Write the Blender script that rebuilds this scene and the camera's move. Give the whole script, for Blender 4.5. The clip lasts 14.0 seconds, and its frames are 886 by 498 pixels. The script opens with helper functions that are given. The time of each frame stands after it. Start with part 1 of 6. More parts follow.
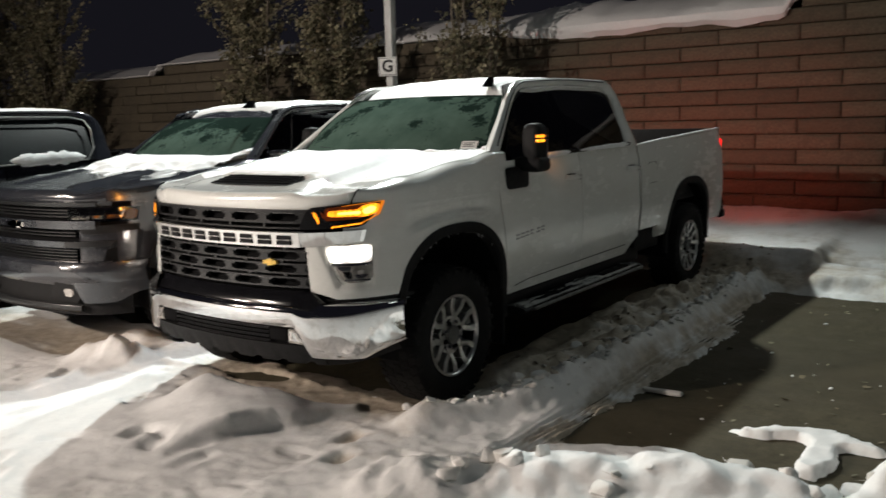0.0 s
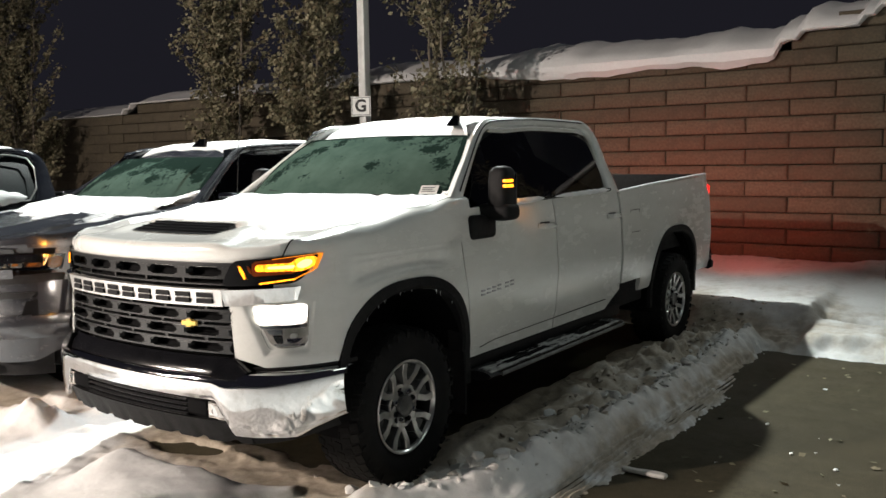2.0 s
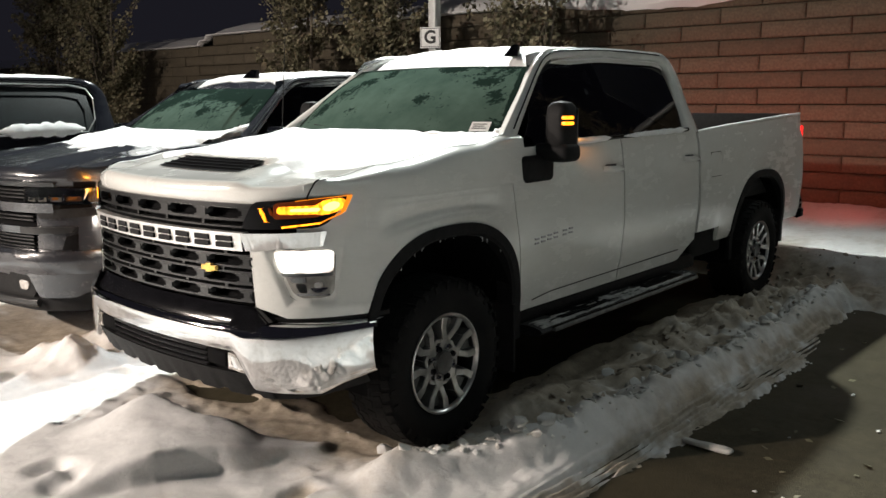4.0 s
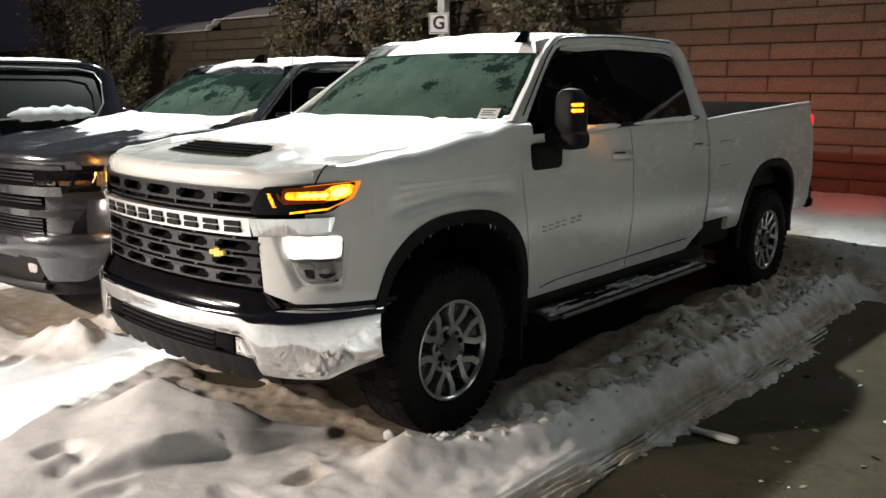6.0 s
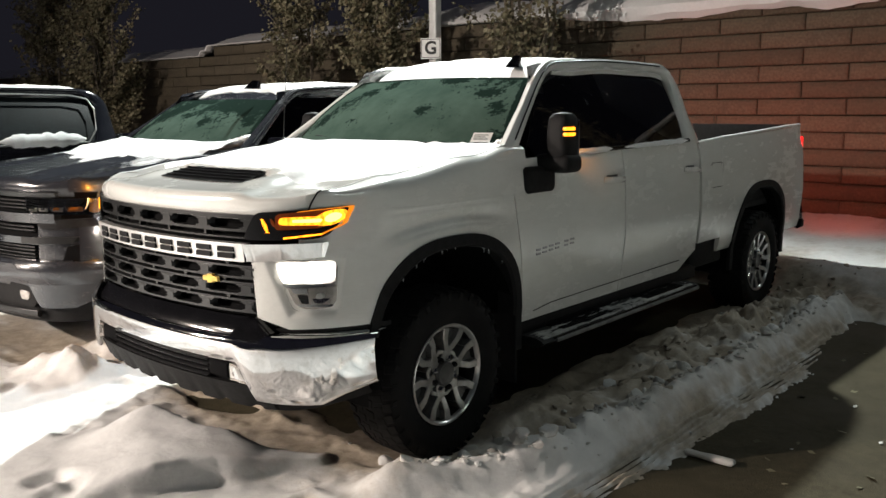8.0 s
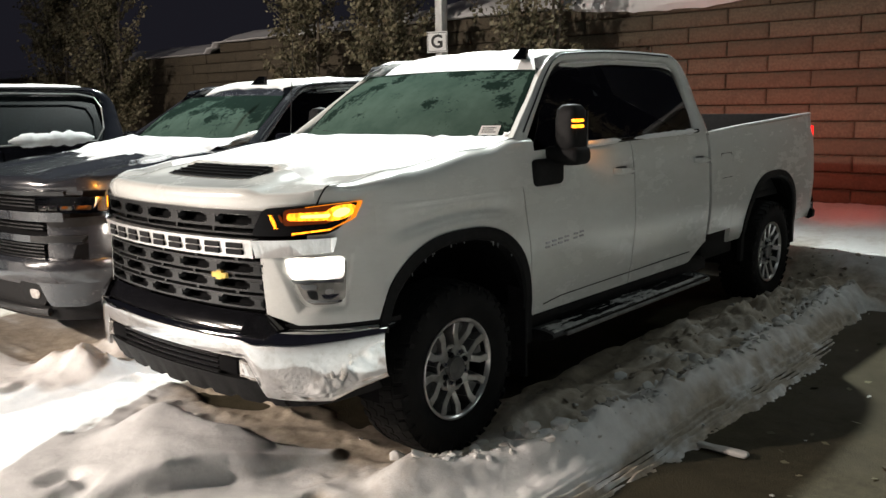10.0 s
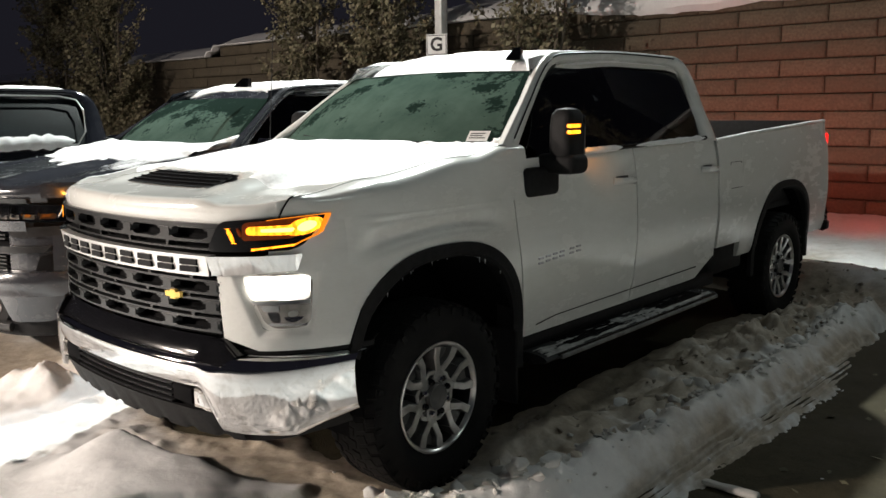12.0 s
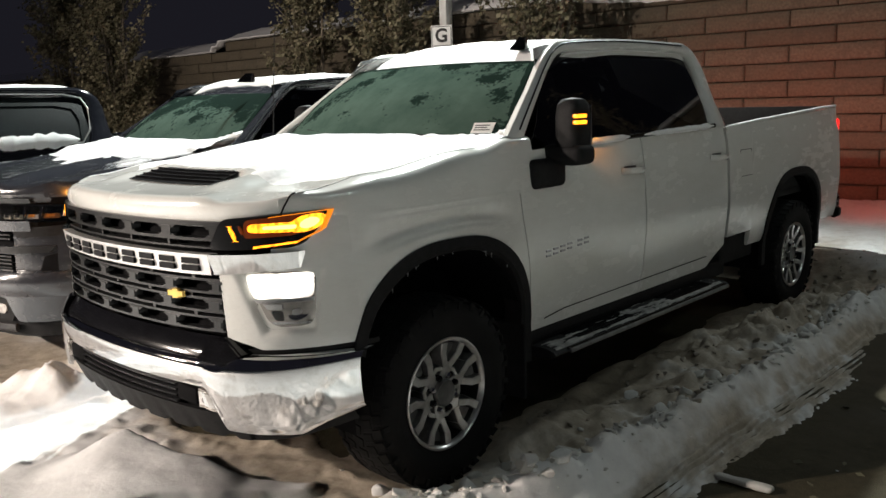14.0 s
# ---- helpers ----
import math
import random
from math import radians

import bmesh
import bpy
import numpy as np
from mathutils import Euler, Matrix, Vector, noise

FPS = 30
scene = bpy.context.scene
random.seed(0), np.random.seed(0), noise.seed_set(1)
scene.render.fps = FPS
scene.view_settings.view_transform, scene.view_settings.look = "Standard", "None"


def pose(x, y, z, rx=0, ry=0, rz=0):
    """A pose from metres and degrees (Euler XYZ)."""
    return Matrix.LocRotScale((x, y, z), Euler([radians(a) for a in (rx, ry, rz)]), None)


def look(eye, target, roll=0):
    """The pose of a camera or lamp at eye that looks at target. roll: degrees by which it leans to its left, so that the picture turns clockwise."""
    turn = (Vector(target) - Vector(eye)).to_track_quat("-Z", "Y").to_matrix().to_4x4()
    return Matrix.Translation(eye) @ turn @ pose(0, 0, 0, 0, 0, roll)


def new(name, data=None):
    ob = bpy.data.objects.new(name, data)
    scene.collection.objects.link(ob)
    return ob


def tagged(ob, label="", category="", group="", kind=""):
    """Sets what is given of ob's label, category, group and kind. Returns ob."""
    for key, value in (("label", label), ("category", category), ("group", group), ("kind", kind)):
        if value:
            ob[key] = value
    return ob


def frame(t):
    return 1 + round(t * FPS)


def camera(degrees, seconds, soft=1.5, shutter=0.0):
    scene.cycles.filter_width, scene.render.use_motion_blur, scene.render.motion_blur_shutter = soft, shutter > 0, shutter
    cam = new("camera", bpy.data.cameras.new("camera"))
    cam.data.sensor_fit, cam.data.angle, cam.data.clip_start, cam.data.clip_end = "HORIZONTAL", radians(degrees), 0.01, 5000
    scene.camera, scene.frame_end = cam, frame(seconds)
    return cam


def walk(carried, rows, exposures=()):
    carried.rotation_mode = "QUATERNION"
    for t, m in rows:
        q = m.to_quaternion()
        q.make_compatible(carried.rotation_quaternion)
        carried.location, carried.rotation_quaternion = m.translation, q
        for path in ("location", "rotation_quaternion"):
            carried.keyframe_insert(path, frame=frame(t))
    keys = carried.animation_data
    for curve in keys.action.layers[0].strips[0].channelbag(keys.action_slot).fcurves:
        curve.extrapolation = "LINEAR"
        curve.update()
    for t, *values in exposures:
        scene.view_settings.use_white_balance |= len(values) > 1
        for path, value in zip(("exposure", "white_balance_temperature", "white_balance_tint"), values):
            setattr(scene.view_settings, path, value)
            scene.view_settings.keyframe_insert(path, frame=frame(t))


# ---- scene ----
cam = camera(55.23, 14.0, soft=1.5, shutter=0.3)
PATH = [
    (0, (3.869, -4.069, 1.714), (2.710, -2.467, 1.410), -1.49),
    (0.5, (3.868, -4.007, 1.703), (2.838, -2.315, 1.424), -0.54),
    (1, (3.890, -3.787, 1.714), (2.772, -2.142, 1.500), -1.34),
    (1.5, (3.827, -3.602, 1.722), (2.653, -1.998, 1.506), -0.82),
    (2, (3.671, -3.453, 1.702), (2.527, -1.825, 1.497), -0.88),
    (2.5, (3.628, -3.240, 1.678), (2.486, -1.617, 1.429), 0.37),
    (3, (3.649, -3.068, 1.688), (2.288, -1.632, 1.390), -0.73),
    (3.5, (3.610, -3.034, 1.686), (2.318, -1.540, 1.371), 0.58),
    (4, (3.574, -3.006, 1.686), (2.288, -1.515, 1.337), -0.25),
    (6.5, (3.564, -3.007, 1.685), (2.270, -1.531, 1.303), 0.20),
    (7, (3.566, -3.013, 1.690), (2.285, -1.523, 1.319), -0.23),
    (7.5, (3.565, -3.013, 1.690), (2.293, -1.509, 1.346), -0.33),
    (8, (3.565, -3.011, 1.690), (2.277, -1.516, 1.364), -0.20),
    (10.5, (3.537, -2.988, 1.681), (2.236, -1.508, 1.337), -1.11),
    (11, (3.507, -2.939, 1.668), (2.220, -1.447, 1.325), -1.74),
    (11.5, (3.458, -2.761, 1.673), (2.154, -1.279, 1.352), -0.61),
    (12, (3.402, -2.645, 1.670), (2.084, -1.176, 1.345), -0.67),
    (12.5, (3.381, -2.645, 1.672), (2.070, -1.173, 1.331), -1.20),
    (13, (3.371, -2.644, 1.676), (2.055, -1.178, 1.331), -1.04),
    (13.5, (3.378, -2.629, 1.679), (2.052, -1.172, 1.336), -1.24),
    (14, (3.380, -2.593, 1.673), (2.047, -1.142, 1.329), -1.65),
]
walk(cam, [(t, look(eye, target, roll)) for t, eye, target, roll in PATH],
     [(0, -0.46), (0.5, -0.15), (1, 0.02), (2, 0.22), (3, 0.10), (4, 0.06), (14, 0.06)])

# ---- sky, lamps and exposure ----
scene.view_settings.exposure = 0.0
sky = bpy.data.worlds.new("night_sky")
scene.world = sky
sky.use_nodes = True
sky.node_tree.nodes["Background"].inputs[0].default_value = (0.32, 0.31, 0.44, 1)
sky.node_tree.nodes["Background"].inputs[1].default_value = 0.029


def lamp(name, place, watts, colour, size, target, cone=165, blend=0.3):
    data = bpy.data.lights.new(name, "SPOT")
    data.energy, data.color, data.shadow_soft_size = watts, colour, size
    data.spot_size, data.spot_blend = radians(cone), blend
    ob = new(name, data)
    ob.matrix_world = look(place, target)
    return ob


POLE = (-3.67, 5.25)
lamp("lot_or_fill_lamp", (POLE[0] + 0.1, POLE[1] - 0.1, 7.0), 4800, (0.93, 1.0, 0.96), 0.10, (1.0, -2.1, 0), 107, 0.7)
# unseen narrow spot added for the bright band between the parked trucks
lamp("added_spot", (-1.7, 11.0, 9.0), 7000, (0.92, 0.98, 1.0), 0.12, (-1.45, -0.6, 0), 19, 0.5)
# unseen spot added beyond the wall to lift the slush and ridge
lamp("added_spot", (2.3, 11.0, 9.0), 540, (0.90, 1.0, 0.97), 0.5, (1.5, 0.9, 0), 34, 0.9)
lamp("lot_or_fill_lamp", (-5.7, -9.3, 5.1), 4700, (1.0, 0.87, 0.77), 0.10, (-0.5, -0.5, 0), 140, 0.5)
# unseen narrow spot added to brighten the mound and the truck's nose
lamp("added_spot", (-9.2, -11.4, 3.8), 4700, (1.0, 0.86, 0.75), 0.15, (-0.35, -1.1, 0.3), 23, 0.7)
# unseen fill added high over the lane side to lift truck side and slush
lamp("lot_or_fill_lamp", (9.5, 0.4, 9.5), 232, (0.86, 1.0, 0.92), 0.15, (1.2, 1, 0))

# unseen low lamp assumed off the lane side, kept as weak fill
lamp("far_lamp", (13.0, 1.2, 5.0), 25, (0.90, 1.0, 0.92), 0.6, (1.0, 1.6, 0.5), 70, 0.6)

# the lit tail lamps throw red on the wall
for tail_x in (0.93, -0.93):
    bulb = bpy.data.lights.new("tail_lamp_bulb", "SPOT")
    bulb.energy, bulb.color, bulb.shadow_soft_size = 125, (1.0, 0.17, 0.11), 0.04
    bulb.spot_size, bulb.spot_blend = radians(84), 1.0
    new("tail_lamp_bulb", bulb).matrix_world = look((tail_x, 5.16, 1.20), (tail_x - 0.05, 7.6, 1.28))


# lit turn signals: the repeater in the door mirror and the front lamp beside the grey truck
for name, watts, cone, place, target in (("mirror_bulb", 4, 50, (1.08, 1.04, 1.60), (0.950, 1.22, 1.468)), ("signal_bulb", 6, 130, (-0.99, -0.72, 1.22), (-1.75, -0.45, 0.9))):
    bulb = bpy.data.lights.new(name, "SPOT")
    bulb.energy, bulb.color, bulb.shadow_soft_size = watts, (1.0, 0.36, 0.04), 0.02
    bulb.spot_size, bulb.spot_blend = radians(cone), 1.0
    new(name, bulb).matrix_world = look(place, target)

# ---- materials ----
class Nodes:
    """A small writer of node trees."""

    def __init__(self, name, rough=0.5, metal=0.0):
        self.m = bpy.data.materials.new(name)
        self.m.use_nodes = True
        self.t = self.m.node_tree
        self.b = self.t.nodes["Principled BSDF"]
        self.b.inputs["Roughness"].default_value = rough
        self.b.inputs["Metallic"].default_value = metal
        self.co = self.t.nodes.new("ShaderNodeTexCoord").outputs["Object"]

    def set(self, key, value):
        if hasattr(value, "links"):
            self.t.links.new(value, self.b.inputs[key])
        else:
            self.b.inputs[key].default_value = value
        return self

    def noise(self, scale, detail=4, rough=0.55, stretch=None):
        n = self.t.nodes.new("ShaderNodeTexNoise")
        n.inputs["Scale"].default_value, n.inputs["Detail"].default_value, n.inputs["Roughness"].default_value = scale, detail, rough
        src = self.co
        if stretch:
            mp = self.t.nodes.new("ShaderNodeMapping")
            mp.inputs["Scale"].default_value = stretch
            self.t.links.new(src, mp.inputs["Vector"])
            src = mp.outputs[0]
        self.t.links.new(src, n.inputs["Vector"])
        return n.outputs["Fac"]

    def ramp(self, fac, *stops):
        r = self.t.nodes.new("ShaderNodeValToRGB")
        while len(r.color_ramp.elements) < len(stops):
            r.color_ramp.elements.new(0.5)
        for e, (p, c) in zip(r.color_ramp.elements, stops):
            e.position = p
            e.color = (*c, 1) if isinstance(c, tuple) else (c, c, c, 1)
        self.t.links.new(fac, r.inputs[0])
        return r.outputs[0]

    def mix(self, fac, a, b, mode="MIX"):
        x = self.t.nodes.new("ShaderNodeMix")
        x.data_type, x.blend_type = "RGBA", mode
        for sock, v in ((x.inputs[0], fac), (x.inputs[6], a), (x.inputs[7], b)):
            if hasattr(v, "links"):
                self.t.links.new(v, sock)
            else:
                sock.default_value = v if not isinstance(v, tuple) else (*v, 1)
        return x.outputs[2]

    def attr(self, name):
        a = self.t.nodes.new("ShaderNodeAttribute")
        a.attribute_name = name
        return a.outputs["Fac"]

    def random(self):
        return self.t.nodes.new("ShaderNodeObjectInfo").outputs["Random"]

    def island(self):
        return self.t.nodes.new("ShaderNodeNewGeometry").outputs["Random Per Island"]

    def bump(self, h, strength=0.3, dist=0.01):
        n = self.t.nodes.new("ShaderNodeBump")
        n.inputs["Strength"].default_value, n.inputs["Distance"].default_value = strength, dist
        self.t.links.new(h, n.inputs["Height"])
        self.t.links.new(n.outputs[0], self.b.inputs["Normal"])
        return self


def plain(name, colour, rough=0.5, metal=0.0, vary=0.15, scale=18, bump=0.0, shine=0.5):
    n = Nodes(name, rough, metal)
    n.set("Specular IOR Level", shine)
    lo = tuple(c * (1 - vary) for c in colour)
    hi = tuple(min(1, c * (1 + vary)) for c in colour)
    f = n.noise(scale)
    n.set("Base Color", n.ramp(f, (0.3, lo), (0.7, hi)))
    if bump:
        n.bump(n.noise(scale * 8), bump, 0.004)
    return n.m


def paint(name, colour, dirt, matt=(0.22, 0.29), film=0.10):
    """Car paint under a thin, uneven film of dried road spray."""
    n = Nodes(name, 0.32)
    cloud = n.noise(2.2, 6, 0.65)
    spots = n.noise(38, 4, 0.7)
    streak = n.noise(11, 7, 0.72, (1.0, 0.45, 1.6))
    grime = n.mix(0.5, n.ramp(cloud, (0.38, 0.0), (0.68, 1.0)), n.ramp(streak, (0.42, 0.0), (0.68, 1.0)))
    col = n.mix(n.ramp(grime, (0.0, 0.01), (1.0, film)), colour, dirt)
    n.set("Base Color", n.mix(n.ramp(spots, (0.66, 0.0), (0.80, 0.10)), col, dirt))
    n.set("Roughness", n.ramp(grime, (0.0, matt[0]), (1.0, matt[1])))
    n.set("Coat Weight", 0.9)
    n.set("Coat Roughness", n.ramp(grime, (0.1, 0.05), (0.9, 0.22)))
    return n.m


def glow(name, colour, strength, ribs=False):
    n = Nodes(name, 0.3)
    n.set("Base Color", (*(c * 0.12 for c in colour), 1)).set("Emission Color", (*colour, 1))
    if ribs:
        f = n.noise(55, 3, 0.6, (1, 1, 0.3))
        n.set("Emission Strength", n.ramp(f, (0.38, strength * 0.45), (0.62, strength * 1.25)))
    else:
        n.set("Emission Strength", strength)
    return n.m


WHITE = paint("white_paint", (0.78, 0.785, 0.755), (0.42, 0.41, 0.37), (0.20, 0.34), 0.30)
GREY = paint("grey_paint", (0.024, 0.027, 0.034), (0.060, 0.058, 0.056), (0.14, 0.36), 0.25)
BLACKPAINT = paint("black_paint", (0.010, 0.011, 0.015), (0.018, 0.018, 0.019), (0.06, 0.16))
PLASTIC = plain("black_plastic", (0.010, 0.010, 0.0105), 0.65, 0, 0.3, 30, 0.25, 0.18)
TRIM = plain("grille_plastic", (0.017, 0.0175, 0.018), 0.28, 0, 0.25, 26)
# near-black colour stands in for shade in openings; hidden parts use it too
VOID = plain("cavity_shade", (0.007, 0.007, 0.0075), 0.9, 0, 0.15, 18, 0.0, 0.05)
PAD = plain("gloss_black_pad", (0.006, 0.006, 0.007), 0.12, 0, 0.3, 20)
LENSBLACK = plain("smoked_lens", (0.012, 0.012, 0.013), 0.08)
RED = glow("tail_lamp_red", (1.0, 0.012, 0.010), 2.5)
AMBER = glow("amber_lamp", (1.0, 0.30, 0.012), 3.4, True)
AMBERHOT = glow("amber_lamp_core", (1.0, 0.50, 0.06), 8.0)
AMBEREDGE = glow("amber_lens_edge", (1.0, 0.26, 0.01), 1.1)
AMBERDIM = glow("amber_dim_glow", (1.0, 0.16, 0.01), 0.06, True)


def bowls(name, colour, strength):
    """A lamp face that is brightest at its two bowls."""
    n = Nodes(name, 0.25)
    n.set("Base Color", (0.5, 0.5, 0.48, 1)).set("Emission Color", (*colour, 1))
    co = n.t.nodes.new("ShaderNodeTexCoord")
    total = None
    for cx in (0.30, 0.74):
        m = n.t.nodes.new("ShaderNodeVectorMath")
        m.operation = "SUBTRACT"
        n.t.links.new(co.outputs["Generated"], m.inputs[0])
        m.inputs[1].default_value = (cx, 0.5, 0.55)
        w = n.t.nodes.new("ShaderNodeVectorMath")
        w.operation = "MULTIPLY"
        n.t.links.new(m.outputs[0], w.inputs[0])
        w.inputs[1].default_value = (3.1, 0, 1.7)
        d = n.t.nodes.new("ShaderNodeVectorMath")
        d.operation = "LENGTH"
        n.t.links.new(w.outputs[0], d.inputs[0])
        r = n.ramp(d.outputs["Value"], (0.22, 1.0), (0.62, 0.06), (1.0, 0.004))
        if total is None:
            total = r
        else:
            a = n.t.nodes.new("ShaderNodeMath")
            a.operation = "ADD"
            n.t.links.new(total, a.inputs[0])
            n.t.links.new(r, a.inputs[1])
            total = a.outputs[0]
    gain = n.t.nodes.new("ShaderNodeMath")
    gain.operation = "MULTIPLY"
    n.t.links.new(total, gain.inputs[0])
    gain.inputs[1].default_value = strength
    n.set("Emission Strength", gain.outputs[0])
    return n.m


DRL = bowls("white_lamp", (1.0, 0.93, 0.82), 115)
DIMAMBER = plain("brown_amber_lens", (0.16, 0.06, 0.018), 0.2)
AMBERPLASTIC = plain("amber_plastic", (0.42, 0.13, 0.015), 0.2)
GOLD = plain("gold_emblem", (0.75, 0.50, 0.13), 0.3, 0.7)
SATIN = plain("satin_silver", (0.80, 0.79, 0.77), 0.34, 0.75, 0.06, 20)
BADGE = plain("badge_metal", (0.30, 0.30, 0.30), 0.35, 0.8)
DARKLETTER = plain("dark_letter", (0.006, 0.006, 0.007), 0.6, 0, 0.2, 18, 0.0, 0.15)
PAPER = plain("paper", (0.80, 0.80, 0.78), 0.7, 0, 0.04)
INK = plain("ink", (0.03, 0.03, 0.03), 0.7)
SIGNWHITE = plain("sign_white", (0.78, 0.78, 0.76), 0.5, 0, 0.06, 12)
POLEPAINT = plain("pole_paint", (0.62, 0.62, 0.60), 0.45, 0, 0.1, 7)


def chrome_mat():
    n = Nodes("chrome", 0.1, 1.0)
    salt = n.noise(14, 6, 0.7)
    n.set("Base Color", n.ramp(salt, (0.50, (0.70, 0.70, 0.70)), (0.80, (0.46, 0.44, 0.41))))
    n.set("Roughness", n.ramp(salt, (0.45, 0.035), (0.80, 0.14)))
    n.bump(n.noise(6, 2, 0.5), 0.012, 0.006)
    return n.m


def rim_mat():
    n = Nodes("machined_rim", 0.28, 0.8)
    d = n.noise(20, 5, 0.6)
    n.set("Base Color", n.ramp(d, (0.35, (0.68, 0.68, 0.67)), (0.75, (0.44, 0.43, 0.41))))
    return n.m


RIMPAINT = plain("rim_paint", (0.12, 0.12, 0.118), 0.38, 0.5, 0.3, 24)


def rubber_mat():
    n = Nodes("tyre_rubber", 0.8)
    n.set("Specular IOR Level", 0.2)
    d = n.noise(9, 6, 0.65)
    n.set("Base Color", n.ramp(d, (0.4, (0.006, 0.006, 0.0063)), (0.75, (0.012, 0.0118, 0.0115))))
    n.bump(n.noise(90), 0.3, 0.004)
    return n.m


def glass_mat(name, colour, rough=0.03):
    n = Nodes(name, rough)
    n.set("Base Color", (*colour, 1)).set("Transmission Weight", 1.0).set("IOR", 1.45)
    return n.m


def frost_mat():
    """Iced windscreen: a dull green frost with clear, wet patches."""
    n = Nodes("frosted_windscreen", 0.5)
    big = n.noise(3.2, 6, 0.72)
    fine = n.noise(34, 6, 0.8)
    m = n.mix(1.0, n.mix(0.42, big, fine), n.mix(1.0, n.attr("thaw"), (0.22, 0.22, 0.22), "MULTIPLY"), "SUBTRACT")
    clear = n.ramp(m, (0.396, 1.0), (0.424, 0.0))
    ice = n.ramp(n.noise(5, 5, 0.6), (0.3, (0.040, 0.068, 0.055)), (0.7, (0.070, 0.108, 0.088)))
    n.set("Base Color", n.mix(clear, ice, (0.012, 0.022, 0.018)))
    n.set("Roughness", n.ramp(clear, (0.0, 0.85), (1.0, 0.6)))
    n.set("Specular IOR Level", 0.0)
    n.bump(fine, 0.12, 0.003)
    return n.m


def snow_mat(name="snow", dirty=True):
    n = Nodes(name, 0.62)
    grain = n.noise(160, 3, 0.7)
    lump = n.noise(26, 5, 0.7)
    if dirty:
        d = n.attr("dirt")
        patch = n.noise(7, 7, 0.72)
        f = n.mix(0.6, d, n.ramp(n.mix(0.5, patch, d), (0.36, 0.0), (0.58, 1.0)))
        soil = n.ramp(n.noise(11, 6, 0.7), (0.3, (0.27, 0.22, 0.165)), (0.72, (0.56, 0.485, 0.385)))
        specks = n.ramp(n.noise(42, 3, 0.6), (0.70, 0.0), (0.74, 0.75))
        clean = n.ramp(lump, (0.3, (0.78, 0.78, 0.78)), (0.7, (0.86, 0.86, 0.85)))
        n.set("Base Color", n.mix(n.mix(1.0, specks, n.ramp(d, (0.05, 0.25), (0.6, 1.0)), "MULTIPLY"), n.mix(f, clean, soil), (0.06, 0.05, 0.04)))
    else:
        n.set("Base Color", n.ramp(lump, (0.3, (0.80, 0.80, 0.80)), (0.7, (0.87, 0.87, 0.87))))
    n.set("Subsurface Weight", 0.0)
    n.bump(n.mix(0.16, lump, grain), 0.34, 0.016)
    return n.m


LAMPGREY = plain("lamp_housing", (0.46, 0.43, 0.40), 0.25, 0.5, 0.3, 30)
BOWL = plain("lamp_reflector", (0.82, 0.82, 0.80), 0.35, 0.0)
CHROME, RIM, RUBBER = chrome_mat(), rim_mat(), rubber_mat()
TINT = glass_mat("tinted_glass", (0.022, 0.024, 0.025))
HAZE = plain("misted_glass", (0.004, 0.007, 0.0075), 0.25, 0, 0.4, 9)
LAMPGLASS = glass_mat("clear_lens", (0.92, 0.93, 0.93))
FROST = frost_mat()
STEPEDGE = plain("dusty_lit_plastic", (0.14, 0.14, 0.135), 0.7, 0, 0.4, 16)
DUST = plain("frost_dust", (0.33, 0.33, 0.32), 0.8, 0, 0.45, 16)
ICE = plain("ice", (0.55, 0.58, 0.58), 0.15)
SNOW = snow_mat()
CLEANSNOW = snow_mat("fresh_snow", False)


def concrete_mat():
    n = Nodes("wet_concrete", 0.6)
    big, mid, grit = n.noise(0.8, 5, 0.6), n.noise(5, 6, 0.7), n.noise(90, 3, 0.6)
    base = n.ramp(n.mix(0.45, mid, n.noise(21, 6, 0.75)), (0.36, (0.042, 0.035, 0.021)), (0.66, (0.088, 0.076, 0.047)))
    base = n.mix(n.ramp(n.noise(140, 2, 0.5), (0.62, 0.0), (0.74, 0.5)), base, (0.20, 0.175, 0.12))
    n.set("Base Color", n.mix(n.ramp(big, (0.42, 0.0), (0.62, 0.6)), base, (0.055, 0.045, 0.026)))
    n.set("Roughness", n.ramp(big, (0.4, 0.85), (0.62, 0.6))).set("Specular IOR Level", 0.15)
    n.bump(n.mix(0.6, mid, grit), 0.6, 0.012)
    return n.m


def block_mat():
    n = Nodes("split_face_block", 0.9)
    r = n.random()
    tone = n.ramp(r, (0.0, (0.108, 0.087, 0.058)), (0.5, (0.136, 0.111, 0.074)), (1.0, (0.165, 0.137, 0.095)))
    stain = n.noise(1.3, 6, 0.65)
    rough = n.noise(28, 6, 0.75)
    col = n.mix(n.ramp(rough, (0.34, 0.75), (0.66, 0.0)), tone, (0.050, 0.040, 0.027))
    col = n.mix(n.ramp(n.noise(75, 3, 0.6), (0.60, 0.0), (0.74, 0.35)), col, (0.22, 0.19, 0.14))
    n.set("Base Color", n.mix(n.ramp(stain, (0.48, 0.0), (0.72, 0.55)), col, (0.046, 0.041, 0.033)))
    n.bump(rough, 0.7, 0.02)
    return n.m


def leaf_mat():
    n = Nodes("dry_leaf", 0.7)
    n.set("Base Color", n.ramp(n.island(), (0.0, (0.080, 0.076, 0.040)), (0.4, (0.18, 0.166, 0.096)), (0.75, (0.32, 0.29, 0.19)), (1.0, (0.16, 0.12, 0.065))))
    return n.m


def crumb_mat(name, lo, hi):
    n = Nodes(name, 0.7)
    n.set("Base Color", n.mix(n.ramp(n.noise(40, 4, 0.7), (0.4, 0.0), (0.7, 0.35)), n.ramp(n.island(), (0.0, lo), (1.0, hi)), lo))
    n.bump(n.noise(120, 4, 0.7), 0.4, 0.006)
    return n.m


